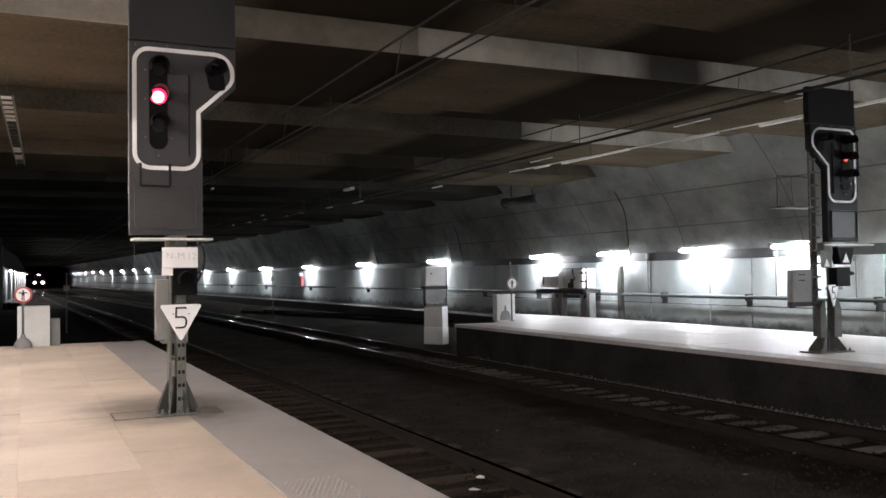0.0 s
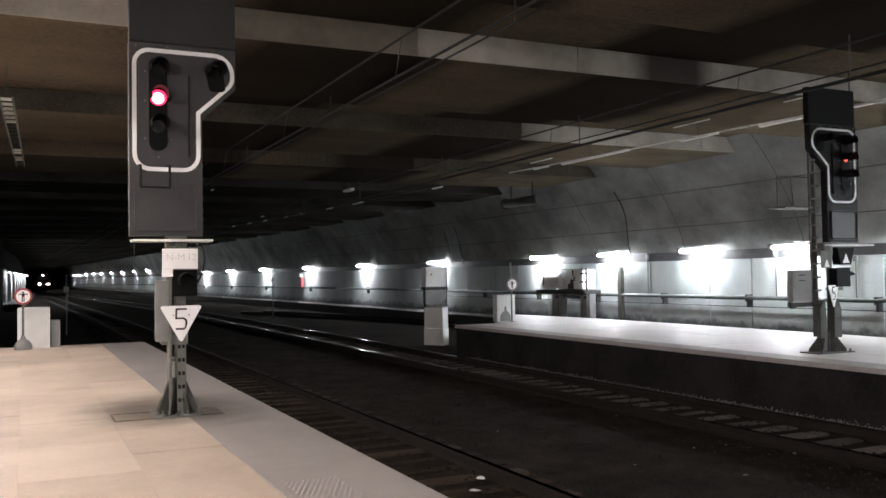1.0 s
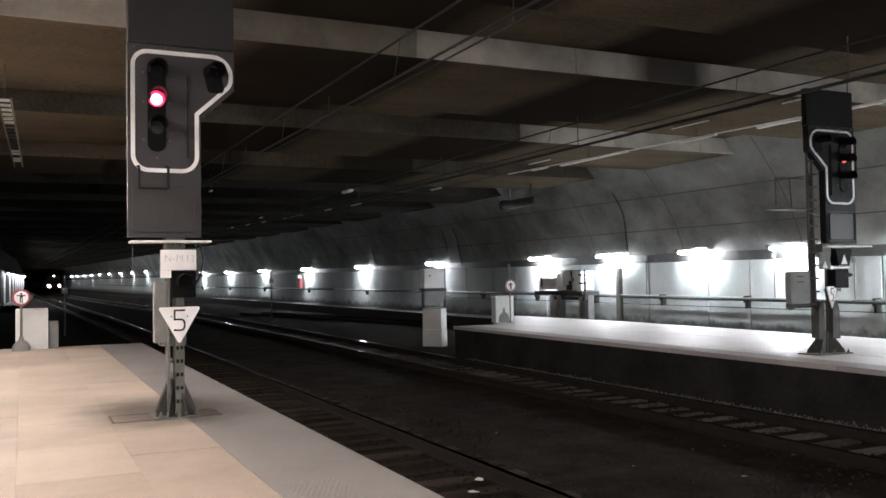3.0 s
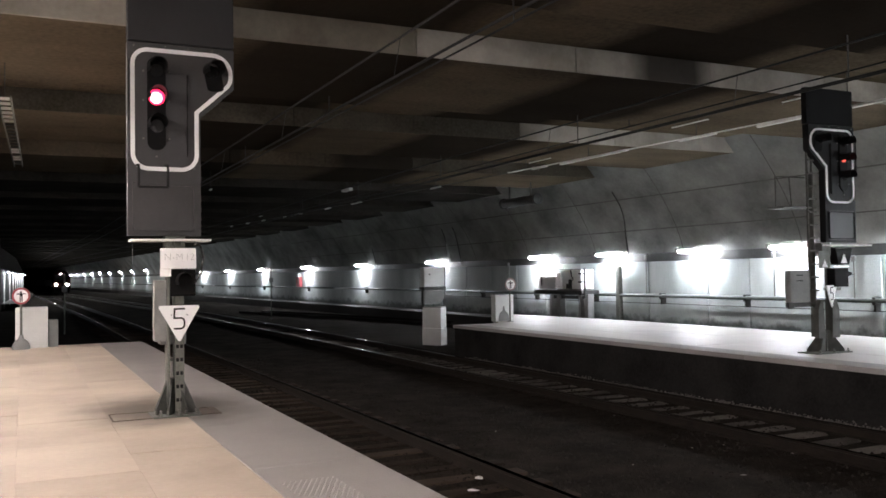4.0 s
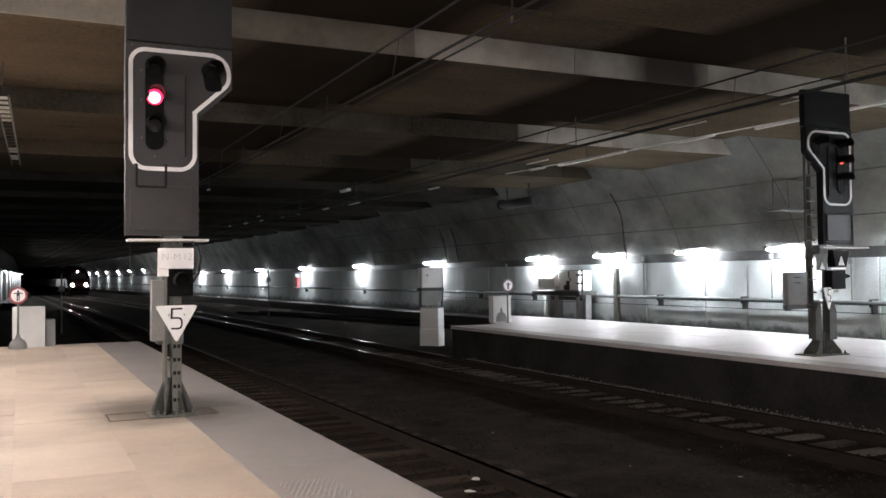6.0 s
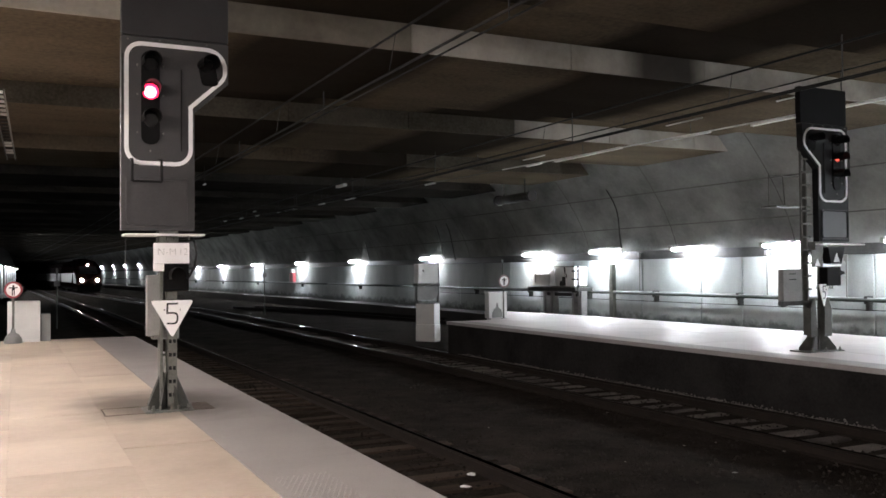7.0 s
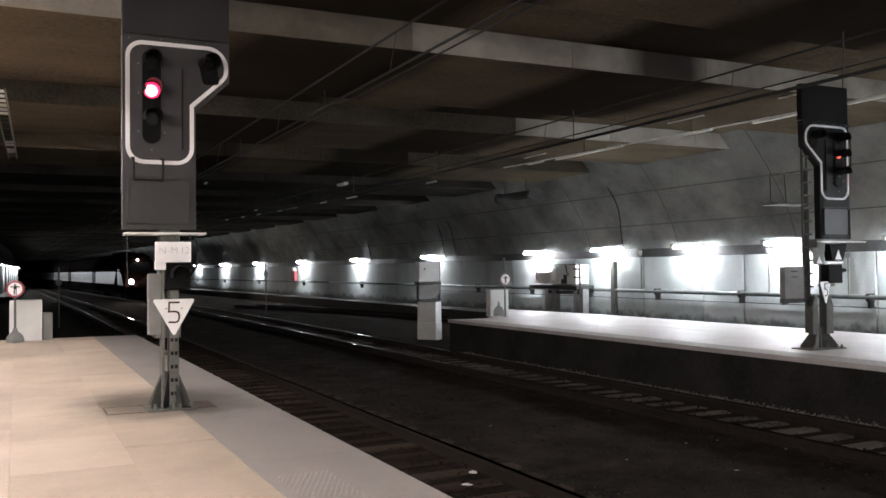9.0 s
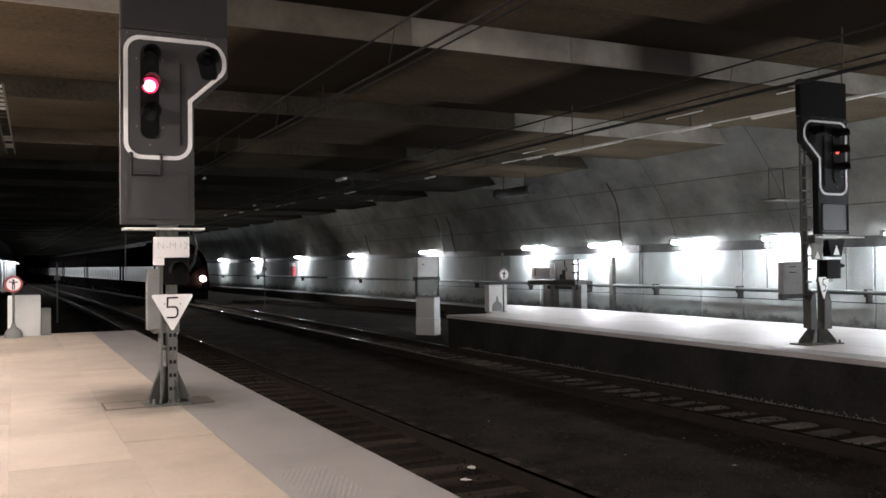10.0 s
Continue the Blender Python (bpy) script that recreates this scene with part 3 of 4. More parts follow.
def services():
    t = thing("wall_pipe", 0, 0, 0, "grey service pipe on brackets along the side wall", "pipe", kind="structure")
    part("pipe", rodded([(WALL_X - .20, -8, .68), (WALL_X - .20, 45, .68)] , 0.062, 12), M_PIPE, t)
    part("pipe", rodded([(WALL_X - .20 - bend(y), y, .68) for y in (45, 60, 75, 120, 250)], 0.062, 8), M_PIPE, t)
    part("cable", rodded([(WALL_X - .05, y, .40 + .015 * math.sin(y * 2.1)) for y in steps(0, 45, 1.5)], 0.016, 6), M_DARKSTEEL, t)
    br = part("bracket", box(boxed(-0.25, -0.05, -0.12, 0.0, 0.05, 0.10, 0.01), -0.2, -.03, -.3, 0, .03, -.1), M_DARKSTEEL, t)
    br.matrix_basis = pose(WALL_X, 12.2, .68)
    for y in (16, 18.9, 20.6, 24.6, 28.6, 33, 38, 43, 54, 66, 78, 90, 102):
        shared("bracket", br.data, t, pose(WALL_X - bend(y), y, .68))
    for y, z0, z1 in ((19.57, .72, 1.95), (16.75, .72, 1.75), (25.6, .72, 2.0), (35.6, .72, 1.9)):
        c = thing("wall_conduit", WALL_X - .03, y, 0, "thin grey conduit with a small box on the wall", "conduit", "wall conduits")
        part("tube", rodded([(0, 0, z0), (0, 0, z1)], .018, 6), M_STEEL, c)
        part("socket_box", boxed(-.05, -.06, z1 - .02, .03, .06, z1 + .14, .008), M_CABINET, c)
    t = thing("cable_tray", 0, 0, 0, "dark cable duct behind the wall lamps", "cable tray", kind="structure")
    bm = bmesh.new()
    strip(bm, lambda y: WALL_X - bend(y), [(0.06, 1.91), (-0.015, 1.91), (-0.015, 2.20), (0.03, 2.20)], [-9, 10, 30, 45, 52, 60, 68, 75, 120, 300])
    part("duct", bm, M_DARKSTEEL, t)
    for y, k in ((26.6, 10), (40.5, 8), (41.8, 8), (52.5, 6)):
        us = [.03 + .075 * i for i in range(k)]
        pts = [(WALL_X - bend(y) + haunch(u)[0] - .04, y - .9 * u + .12 * math.sin(9 * u), haunch(u)[1]) for u in us]
        tagged(part("wall_cable", rodded(pts, 0.022, 8), M_DARKSTEEL), "dark cable running down the vault", "cable", "vault cables", "structure")


def overhead():
    for path, label in ((track1, "contact wire over the track beside the near platform"), (track2, "contact wire over the middle track")):
        t = thing("overhead_line", 0, 0, 0, label, "overhead line", "overhead lines", "structure")
        ys = steps(2, 60, 8) + [75, 100, 140, 200]
        part("contact_wire", rodded([(path(y), y, 4.12) for y in ys], 0.017, 6), M_BLACK, t)
        part("messenger_wire", rodded([(path(y) + .1, y, 4.66) for y in ys], 0.017, 6), M_BLACK, t)
        for y in steps(5, 60, 5.5):
            part("dropper", rodded([(path(y), y, 4.12), (path(y) + .1, y, 4.66)], 0.006, 5), M_DARKSTEEL, t)
    t = thing("feeder_cables", 0, 0, 0, "black feeder cables hung under the ceiling", "cable", kind="structure")
    for x, z in ((5.3, 4.55), (11.0, 4.35), (12.4, 4.83)):
        part("cable", rodded([(x - bend(y), y, z) for y in (2, 10, 20, 30, 45)], 0.014, 6), M_BLACK, t)
        for y in (9, 16, 23, 30, 37):
            part("clamp", rodded([(x, y, z), (x, y, 5.45)], 0.012, 5), M_DARKSTEEL, t)
    t = thing("conduit_run", 0, 0, 0, "pale conduit and dead tube fittings under the ceiling", "conduit", kind="structure")

    def at(y):
        return 14.62 - 0.066 * (y - 12)
    part("conduit", rodded([(at(10), 10, 4.72), (at(24), 24, 4.72)], 0.016, 6), M_CONDUIT, t)
    for a, b, r in ((10.8, 14.3, .05), (15.35, 16.6, .045), (18.3, 21.4, .05), (21.9, 22.7, .045), (28.3, 29.1, .04), (35.4, 36.4, .05), (42.5, 44.2, .05)):
        part("fitting", boxed(-r, a, 4.67, r, b, 4.72, 0.01), M_CONDUIT, t).matrix_basis = pose(at((a + b) / 2), 0, 0)
    part("conduit", rodded([(at(24), 24, 4.72), (at(46), 46, 4.72)], 0.012, 6), M_DARKSTEEL, t)
    for x, a, b in ((13.72, 14.9, 16.1), (13.94, 21.7, 22.9), (13.76, 12.26, 12.83)):
        part("short_conduit", boxed(x - .014, a, 4.89, x + .014, b, 4.91), M_CONDUIT, t)
        part("hanger", rodded([(x, b - .1, 4.9), (x, b - .1, 5.44)], 0.01, 5), M_DARKSTEEL, t)
    # an added second, lower run further into the tunnel; short pale fittings imitate glints
    part("conduit", rodded([(11.95, 30.5, 4.42), (11.3, 41.0, 4.42), (10.4, 50.0, 4.42)], 0.010, 6), M_DARKSTEEL, t)
    for x, y, length in ((11.84, 32.2, .5), (11.62, 35.4, .75), (11.44, 38.8, .6), (11.3, 41.0, .5), (10.98, 43.8, .6), (10.76, 46.3, .7), (10.5, 49.0, .5), (10.1, 40.8, .45), (5.5, 28.8, .3)):
        part("fitting", boxed(x - .03, y - length / 2, 4.38, x + .03, y + length / 2, 4.42, .006), M_CONDUIT, t)
        part("hanger", rodded([(x, y, 4.42), (x, y, 5.2)], .007, 5), M_DARKSTEEL, t)
    part("fitting", boxed(10.78, 30.4, 4.68, 10.95, 31.2, 4.78, 0.01), M_CONDUIT, t)
    part("hanger", rodded([(10.86, 30.8, 4.75), (10.86, 30.8, 5.44)], 0.012, 5), M_DARKSTEEL, t)
    for y in (12, 16, 20, 23, 28.7, 35.9, 43.4):
        part("hanger", rodded([(at(y), y, 4.72), (at(y), y, 5.44)], 0.012, 5), M_DARKSTEEL, t)
    rail = thing("cable_ladder", -0.20, 18.0, 0, "galvanised cable ladder hung under the ceiling", "cable ladder", rz=-1.1)
    for s in (-.09, .09):
        part("side_bar", boxed(s - .012, -2.9, 4.36, s + .012, 6, 4.42), M_STEEL, rail)
    for i in range(21):
        part("rung", boxed(-.09, -2.8 + .42 * i, 4.37, .09, -2.75 + .42 * i, 4.41), M_CONDUIT if i < 6 or i in (14, 15, 17, 18) else M_DARKSTEEL, rail)
    for y in (-2.6, 1.5, 5.8):
        part("hanger", rodded([(0, y, 4.40), (0, y, 5.44)], .008, 5), M_DARKSTEEL, rail)
    d = thing("ceiling_fan", 17.4, 29.3, 4.33, "dull grey tube fan hung beside the vault", "fan")
    part("casing", rod(bmesh.new(), (0, -1.3, 0), (0, 1.3, 0), .17, 20), M_DARKSTEEL, d)
    for y in (-1.33, 1.2):
        part("ring", rod(bmesh.new(), (0, y, 0), (0, y + .12, 0), .21, 20), M_DARKSTEEL, d)
    for y in (-.8, .8):
        part("hanger", boxed(-.02, y - .02, .15, .02, y + .02, 1.1), M_DARKSTEEL, d)


# ---- things ----
def outline(side):
    pts = [(-.455, 2.78, .17), (-.455, 4.12, .16), (.63, 4.12, .21), (.63, 3.80, .16), (.24, 3.44, 0), (.24, 2.78, .17)]
    return [(x * side, z, r) for x, z, r in (pts if side > 0 else reversed(pts))]


def stroke_of(pts, width, y0, y1):
    """An open brush stroke of that width along pts (x, z), standing between y0 and y1."""
    bm, rows = bmesh.new(), []
    pts = [Vector(p) for p in pts]
    for i, p in enumerate(pts):
        d1 = (p - pts[i - 1]).normalized() if i else (pts[1] - p).normalized()
        d2 = (pts[i + 1] - p).normalized() if i < len(pts) - 1 else d1
        nrm = Vector((-(d1 + d2).y, (d1 + d2).x)).normalized()
        k = width / 2 / max(.5, nrm.dot(Vector((-d1.y, d1.x))))
        a, b = p + nrm * k, p - nrm * k
        rows.append([bm.verts.new((q.x, y, q.y)) for q, y in ((a, y0), (b, y0), (b, y1), (a, y1))])
    for a, b in zip(rows, rows[1:]):
        for i in range(4):
            bm.faces.new((a[i], a[(i + 1) % 4], b[(i + 1) % 4], b[i]))
    bm.faces.new(rows[0][::-1])
    bm.faces.new(rows[-1])
    bmesh.ops.recalc_face_normals(bm, faces=bm.faces)
    return bm


def hood(bm, x, z, lean=0.0):
    """A half-round visor over a lens."""
    n, r = 10, 0.100
    for y0, y1 in ((-0.02, -0.24),):
        ring = []
        for y, k in ((y0, 1.0), (y1, 0.96)):
            for rr in (r, r - .008):
                ring.append([bm.verts.new((x + lean * -y + math.cos(math.radians(-25 + 230 * i / n)) * rr * k, y, z + math.sin(math.radians(-25 + 230 * i / n)) * rr * k)) for i in range(n + 1)])
        a, b, c, d = ring
        for i in range(n):
            for p, q in ((a, c), (c, d), (d, b), (b, a)):
                bm.faces.new((p[i], p[i + 1], q[i + 1], q[i]))
    return bm


def disc(x, z, r, y, n=24, depth=0.01):
    return rod(bmesh.new(), (x, y, z), (x, y - depth, z), r, n)


def signal(name_label, x, y, side, mast_x, red):
    s = thing("railway_signal", x, y, 0, name_label, "railway signal", "platform signals")
    f = side
    panel = [(-.51, 2.03), (-.51, 4.20), (.67, 4.20), (.67, 3.74), (.285, 3.38), (.285, 2.03)]
    bm = slab_of([(a * f, b) for a, b in panel], 0.0, 0.13)
    # the far signal's panel, box and door get darker colours against strong lamplight
    part("panel", bm, M_SIGNAL if red else M_SHADEDPANEL, s)
    lo, hi = sorted((-.51 * f, .67 * f))
    if not red:
        lo, hi = lo - .06, hi - .03
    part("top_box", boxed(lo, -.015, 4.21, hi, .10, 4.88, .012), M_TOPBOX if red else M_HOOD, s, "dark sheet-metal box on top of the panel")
    part("white_outline", band_of(fillet(outline(f)), 0.046 if red else 0.038, -0.016, -0.002), M_WHITEBAND, s, "white border line")
    part("lamp_plate", slab_of(fillet([(-.20 - .10, 2.99, .095), (-.20 - .10, 4.04, .095), (-.20 + .10, 4.04, .095), (-.20 + .10, 2.99, .095)] if f > 0 else [(.10, 2.99, .095), (.10, 4.04, .095), (.30, 4.04, .095), (.30, 2.99, .095)]), -.02, -.002), M_HOOD, s, "black backing of the lamps")
    for z in (3.91, 3.60, 3.28):
        part("visor", hood(bmesh.new(), -.20 * f, z), M_HOOD, s)
        if z != 3.60:
            part("lens", disc(-.20 * f, z - .02, .075, -.022), M_LENS, s)
    if red:
        part("lens", disc(-.20 * f, 3.585, .088, -.024), M_REDGLOW, s, "lit red lens")
        part("lens_core", disc(-.205 * f, 3.575, .066, -.036), M_REDCORE, s, "overbright middle of the red lamp")
    else:
        part("lens", disc(-.20 * f, 3.585, .05, -.024), M_REDSMALL, s, "dim red lens seen from the side")
    part("visor", hood(bmesh.new(), .41 * f, 3.93, .12 * f), M_HOOD, s)
    part("visor", slab_of(fillet([(.31 * f, 3.99, .05), (.51 * f, 3.99, .05), (.56 * f, 3.70, .05), (.37 * f, 3.70, .05)][::int(f)]), -.02, -.002), M_HOOD, s)
    part("lens", disc(.41 * f, 3.92, .07, -.024), M_LENS, s)
    part("rod", boxed(.135 * f - .006, -.03, 2.93, .135 * f + .006, -.004, 3.86), M_BLACK, s)
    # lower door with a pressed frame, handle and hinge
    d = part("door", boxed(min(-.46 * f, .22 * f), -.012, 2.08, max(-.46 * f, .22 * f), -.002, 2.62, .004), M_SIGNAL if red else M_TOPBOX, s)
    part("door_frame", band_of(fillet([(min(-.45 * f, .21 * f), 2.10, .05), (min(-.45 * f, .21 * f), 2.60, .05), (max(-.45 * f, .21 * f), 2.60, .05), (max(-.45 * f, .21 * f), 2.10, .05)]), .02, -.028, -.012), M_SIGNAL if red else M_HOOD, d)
    a, b = -.41 * f, -.10 * f
    if red:
        part("handle", rodded([(a, 0, 2.82), (a, -.16, 2.80), (a, -.16, 2.56), (b, -.16, 2.56), (b, -.16, 2.80), (b, 0, 2.82)], .014, 6), M_BLACK, s)
    for bx, bz in ((-.44, 4.16), (-.1, 4.17), (.15, 4.17), (.42, 4.17), (-.34, 3.88), (-.06, 3.88), (-.34, 3.55), (-.06, 3.55), (-.34, 3.12), (-.06, 3.12), (.21, 2.80), (-.2, 2.92)):
        part("bolt", rod(bmesh.new(), (bx * f, -.001, bz), (bx * f, -.018, bz), .011, 6), M_STEEL, s)
    part("side_rail", boxed(-.50 * f - .008, -.05, 3.3, -.50 * f + .008, -.03, 3.98), M_BLACK, s)
    # foot bar under the panel
    part("foot_bar", boxed(-.48 if red else -.36, -.06, 1.965, .39 if red else .86, .25, 1.992, .006), M_CONDUIT, s, "pale steel plate edge")
    part("neck", boxed(mast_x - .11, .02, 1.80, mast_x + .11, .22, 2.03, .01), M_STEEL, s)
    # mast of two channels with lacing and a flared foot
    if red:
        part("mast_channel", boxed(mast_x - .01, .0, 0.05, mast_x + .09, .035, 2.0, .004), M_STEEL, s)
        part("mast_channel", boxed(mast_x - .01, .16, 0.05, mast_x + .09, .195, 2.0, .004), M_STEEL, s)
        part("mast_angle", boxed(mast_x - .095, .0, 0.05, mast_x - .065, .19, 2.0, .004), M_STEEL, s)
        for k in range(8):
            z = .16 + .15 * k
            for dx in (.015, .06):
                part("slot", boxed(mast_x + dx - .016, -.004, z, mast_x + dx + .016, .004, z + .042, .003), M_BLACK, s)
            if k % 2:
                part("lacing", boxed(mast_x - .095, .08, z, mast_x + .09, .11, z + .03), M_STEEL, s)
    else:
        for dx in (-.19, .19):
            part("mast_channel", boxed(mast_x + dx - .035, .14, 0.3, mast_x + dx + .035, .22, 3.3 if dx < 0 else 2.03, .006), M_MAST, s)
        part("mast_leg", slab_of([(mast_x - .27, .28), (mast_x - .27, .80), (mast_x - .2, .98), (mast_x - .14, .98), (mast_x - .10, .28)], .0, .10), M_MAST, s)
        part("mast_leg", slab_of([(mast_x + .08, .28), (mast_x + .10, .98), (mast_x + .2, .98), (mast_x + .27, .80), (mast_x + .27, .28)], .0, .10), M_MAST, s)
        part("mast_angle", boxed(mast_x - .36, .1, .9, mast_x - .33, .14, 3.9, .004), M_MAST, s)
        part("mast_angle", boxed(mast_x - .24, .1, .9, mast_x - .21, .14, 3.9, .004), M_MAST, s)
        for k in range(13):
            part("rung", boxed(mast_x - .36, .07, .9 + .24 * k, mast_x - .15, .10, .93 + .24 * k), M_MAST, s)
        # small railing behind the head
        for pts in ([(-.95, 2.70), (-.95, 3.25)], [(-.95, 3.25), (-.2, 3.25)], [(-.95, 2.70), (-.2, 2.70)], [(-.55, 2.70), (-.60, 3.25)]):
            part("railing_bar", rodded([(mast_x + u, .3, v) for u, v in pts], .012, 6), M_MAST, s)
        part("standing_plate", boxed(mast_x - .95, .12, 2.66, mast_x - .1, .5, 2.69), M_MAST, s)
    for ang in (35, 145, 205, 245, 295, 335) if red else (35, 145, 215, 325):
        q = math.radians(ang)
        c, sn = math.cos(q), math.sin(q)
        bm = bmesh.new()
        r0, r1 = .05, (.25 if red else .38)
        base = [(r0, 0.02), (r1, 0.02), (r1, .07), (r0 + .05, .40), (r0, .43)]
        px, py = mast_x, .1
        ends = [[bm.verts.new((px + c * r - sn * w, py + sn * r * .7 + c * w, z)) for r, z in base] for w in (-.012, .012)]
        bm.faces.new(ends[0])
        bm.faces.new(ends[1][::-1])
        for i in range(5):
            bm.faces.new((ends[0][i], ends[1][i], ends[1][(i + 1) % 5], ends[0][(i + 1) % 5]))
        bmesh.ops.recalc_face_normals(bm, faces=bm.faces)
        part("gusset", bm, M_MAST, s)
        part("anchor_bolt", rod(bmesh.new(), (px + c * r1 * .95, py + sn * r1 * .66, .0), (px + c * r1 * .95, py + sn * r1 * .66, .07), .016, 6), M_STEEL, s)
    w = .26 if red else .45
    for bx in (-.18, .02, .22) if red else (-.36, 0, .36):
        part("anchor_bolt", rod(rod(bmesh.new(), (mast_x + bx, -.09, .02), (mast_x + bx, -.09, .085), .014, 8), (mast_x + bx, -.09, .022), (mast_x + bx, -.09, .05), .026, 6), M_STEEL, s)
    part("base_plate", boxed(mast_x - w, -.12, 0.002, mast_x + w, .34, .024, .004), M_STEEL, s)
    if red:
        # signs under the head
        part("junction_box", boxed(-.225, .06, .84, -.085, .22, 1.53, .012), M_CABINET, s, "grey trackside cabinet")
        part("junction_box", boxed(-.16, .10, .80, .13, .30, 1.02, .012), M_CABINET, s)
        sg = part("sign_plate", boxed(-.18, -.09, 1.655, .212, -.075, 1.885, .006), M_WHITE, s, "white plate with black letters N-M 12")
        part("sign_plate", boxed(-.18, -.07, 1.57, -.06, -.06, 1.66, .003), M_WHITE, s)
        for ch, dx in (("N", -.105), ("-", -.048), ("M", .012), ("1", .092), ("2", .142)):
            lettering("letter", ch, .108, M_FADED, s, pose(.016 + dx * 1.08, -.094, 1.785, 90), -.0025)
        part("hanging_rod", rodded([(-.45, .1, 1.966), (-.452, .1, 1.70), (-.447, .1, 1.47)], .0045, 6), M_DARKSTEEL, s)
        part("cable", rodded([(.27, .12, 1.966), (.31, .14, 1.90), (.335, .15, 1.78), (.31, .15, 1.62), (.24, .12, 1.50), (.10, .12, 1.40)], .014, 8), M_DARKSTEEL, s)
        for bx in (-.02, .06, .22):
            part("bolt", rod(bmesh.new(), (bx, .0, 1.966), (bx, .0, 1.925), .012, 6), M_STEEL, s)
        part("indicator_box", boxed(-.065, -.06, 1.35, .212, .06, 1.648, .01), M_HOOD, s, "black indicator box with a visor")
        part("visor", hood(bmesh.new(), .085, 1.52), M_HOOD, s)
    else:
        part("junction_box", boxed(mast_x - .95, .0, .95, mast_x - .47, .13, 1.53, .012), M_CABINET, s, "grey trackside cabinet")
        for z in (1.43, 1.33):
            part("sign_mark", boxed(mast_x - .80, -.008, z, mast_x - .64, -.001, z + .015), M_BLACK, s)
        part("support_arm", boxed(mast_x - .9, .1, .86, mast_x - .1, .18, .94, .004), M_DARKSTEEL, s)
        part("indicator_box", slab_of([(-.04, 1.62), (-.11, 1.93), (.33, 1.93), (.24, 1.62)], -.05, .12), M_HOOD, s, "black indicator box")
        part("triangle_mark", slab_of([(.02, 1.65), (.10, 1.82), (.18, 1.65)], -.062, -.052), M_WHITE, s)
        part("light_strip", boxed(-.15, -.05, 1.575, .23, -.03, 1.60, .003), M_WHITE, s)
        part("sign_plate", boxed(-.51, -.02, 1.56, -.22, .0, 1.87, .004), M_STEEL, s)
        part("triangle_mark", slab_of([(-.43, 1.58), (-.365, 1.71), (-.30, 1.58)], -.032, -.022), M_WHITE, s)
        part("indicator_box", boxed(-.18, -.08, 1.21, .18, .1, 1.56, .012), M_HOOD, s, "black lamp box with a visor")
        part("visor", slab_of([(.18, 1.50), (.30, 1.47), (.32, 1.43), (.18, 1.40)], -.06, .08), M_HOOD, s)
        part("support_arm", boxed(-.3, .03, 1.15, .1, .08, 1.20), M_STEEL, s)
    board_at = pose(.02, 0, 0) if red else pose(-.31, .02, 0, 0, 0, 18)
    tri = fillet([(-.235, 1.245, .02), (.235, 1.245, .02), (0, .825, .02)], 3)
    board = part("speed_board", slab_of(tri, -.11, -.095), M_WHITE, s, "white triangular board with a black 5")
    board.matrix_basis = board_at
    five = [(.06, 1.207), (-.052, 1.207), (-.056, 1.105), (.02, 1.105), (.046, 1.092), (.056, 1.066), (.054, 1.022), (.042, .996), (.016, .985), (-.06, .988)]
    part("digit", stroke_of(five, .018, -.116, -.1105), M_BLACK, board)
    for dx in (-.085, .085):
        part("rivet", disc(dx, 1.14, .007, -.111, 8, .004), M_BLACK, board)
    return s


def cover_frame():
    t = thing("floor_cover", 1.36, 10.35, 0, "sunken steel floor cover round the signal foot", "floor cover", kind="structure")
    part("plate", boxed(.30, -.14, .0012, .66, .35, .004), M_RUST, t)
    part("plate", boxed(-.46, -.145, .0012, -.24, .355, .0035), M_SLAB, t)
    for b in ((-.48, -.17, .70, -.15), (-.48, .36, .70, .375), (-.48, -.15, -.465, .36), (.62, -.15, .70, .36)):
        part("frame_bar", boxed(b[0], b[1], .001, b[2], b[3], .006), M_RUST, t)


def round_sign(x, y, z_base, label, rim=M_REDPAINT, bell=True, size=.18):
    """A round no-passage sign on a post: white disc, red rim, dark bar figure."""
    t = thing("warning_sign", x, y, z_base, label, "warning sign", "no-passage signs")
    part("post", rodded([(0, 0, 0), (0, 0, 1.02)], .026, 10), M_STEEL, t)
    bm, rings = bmesh.new(), []
    for r, z in ((.19, .0), (.19, .06), (.165, .14), (.115, .20), (.06, .235), (.04, .32)):
        rings.append([bm.verts.new((math.cos(i * math.tau / 16) * r, math.sin(i * math.tau / 16) * r, z)) for i in range(16)])
    for a, b in zip(rings, rings[1:]):
        for i in range(16):
            bm.faces.new((a[i], a[(i + 1) % 16], b[(i + 1) % 16], b[i])).smooth = True
    bm.faces.new(rings[-1])
    if bell:
        part("foot", bm, M_CABINET, t, "bell-shaped grey foot")
    else:
        bm.free()
        part("foot", boxed(-.08, -.08, 0, .08, .08, .012), M_STEEL, t)
    d = part("plate", disc(0, 1.2, size, -.03, 32, .015), M_WHITE, t)
    ring = [Vector((math.cos(-a * math.tau / 36) * size * .93, 1.2 + math.sin(-a * math.tau / 36) * size * .93)) for a in range(36)]
    part("rim", band_of(ring, .042, -.055, -.047), rim, d, "red rim")
    part("symbol", box(box(box(boxed(-.03, -.052, 1.07, -.008, -.046, 1.2), .008, -.052, 1.07, .03, -.046, 1.2), -.03, -.0525, 1.195, .03, -.046, 1.26), -.09, -.052, 1.235, .09, -.046, 1.258), M_BLACK, d)
    part("symbol", disc(0, 1.285, .024, -.046, 12, .006), M_BLACK, d)
    return t


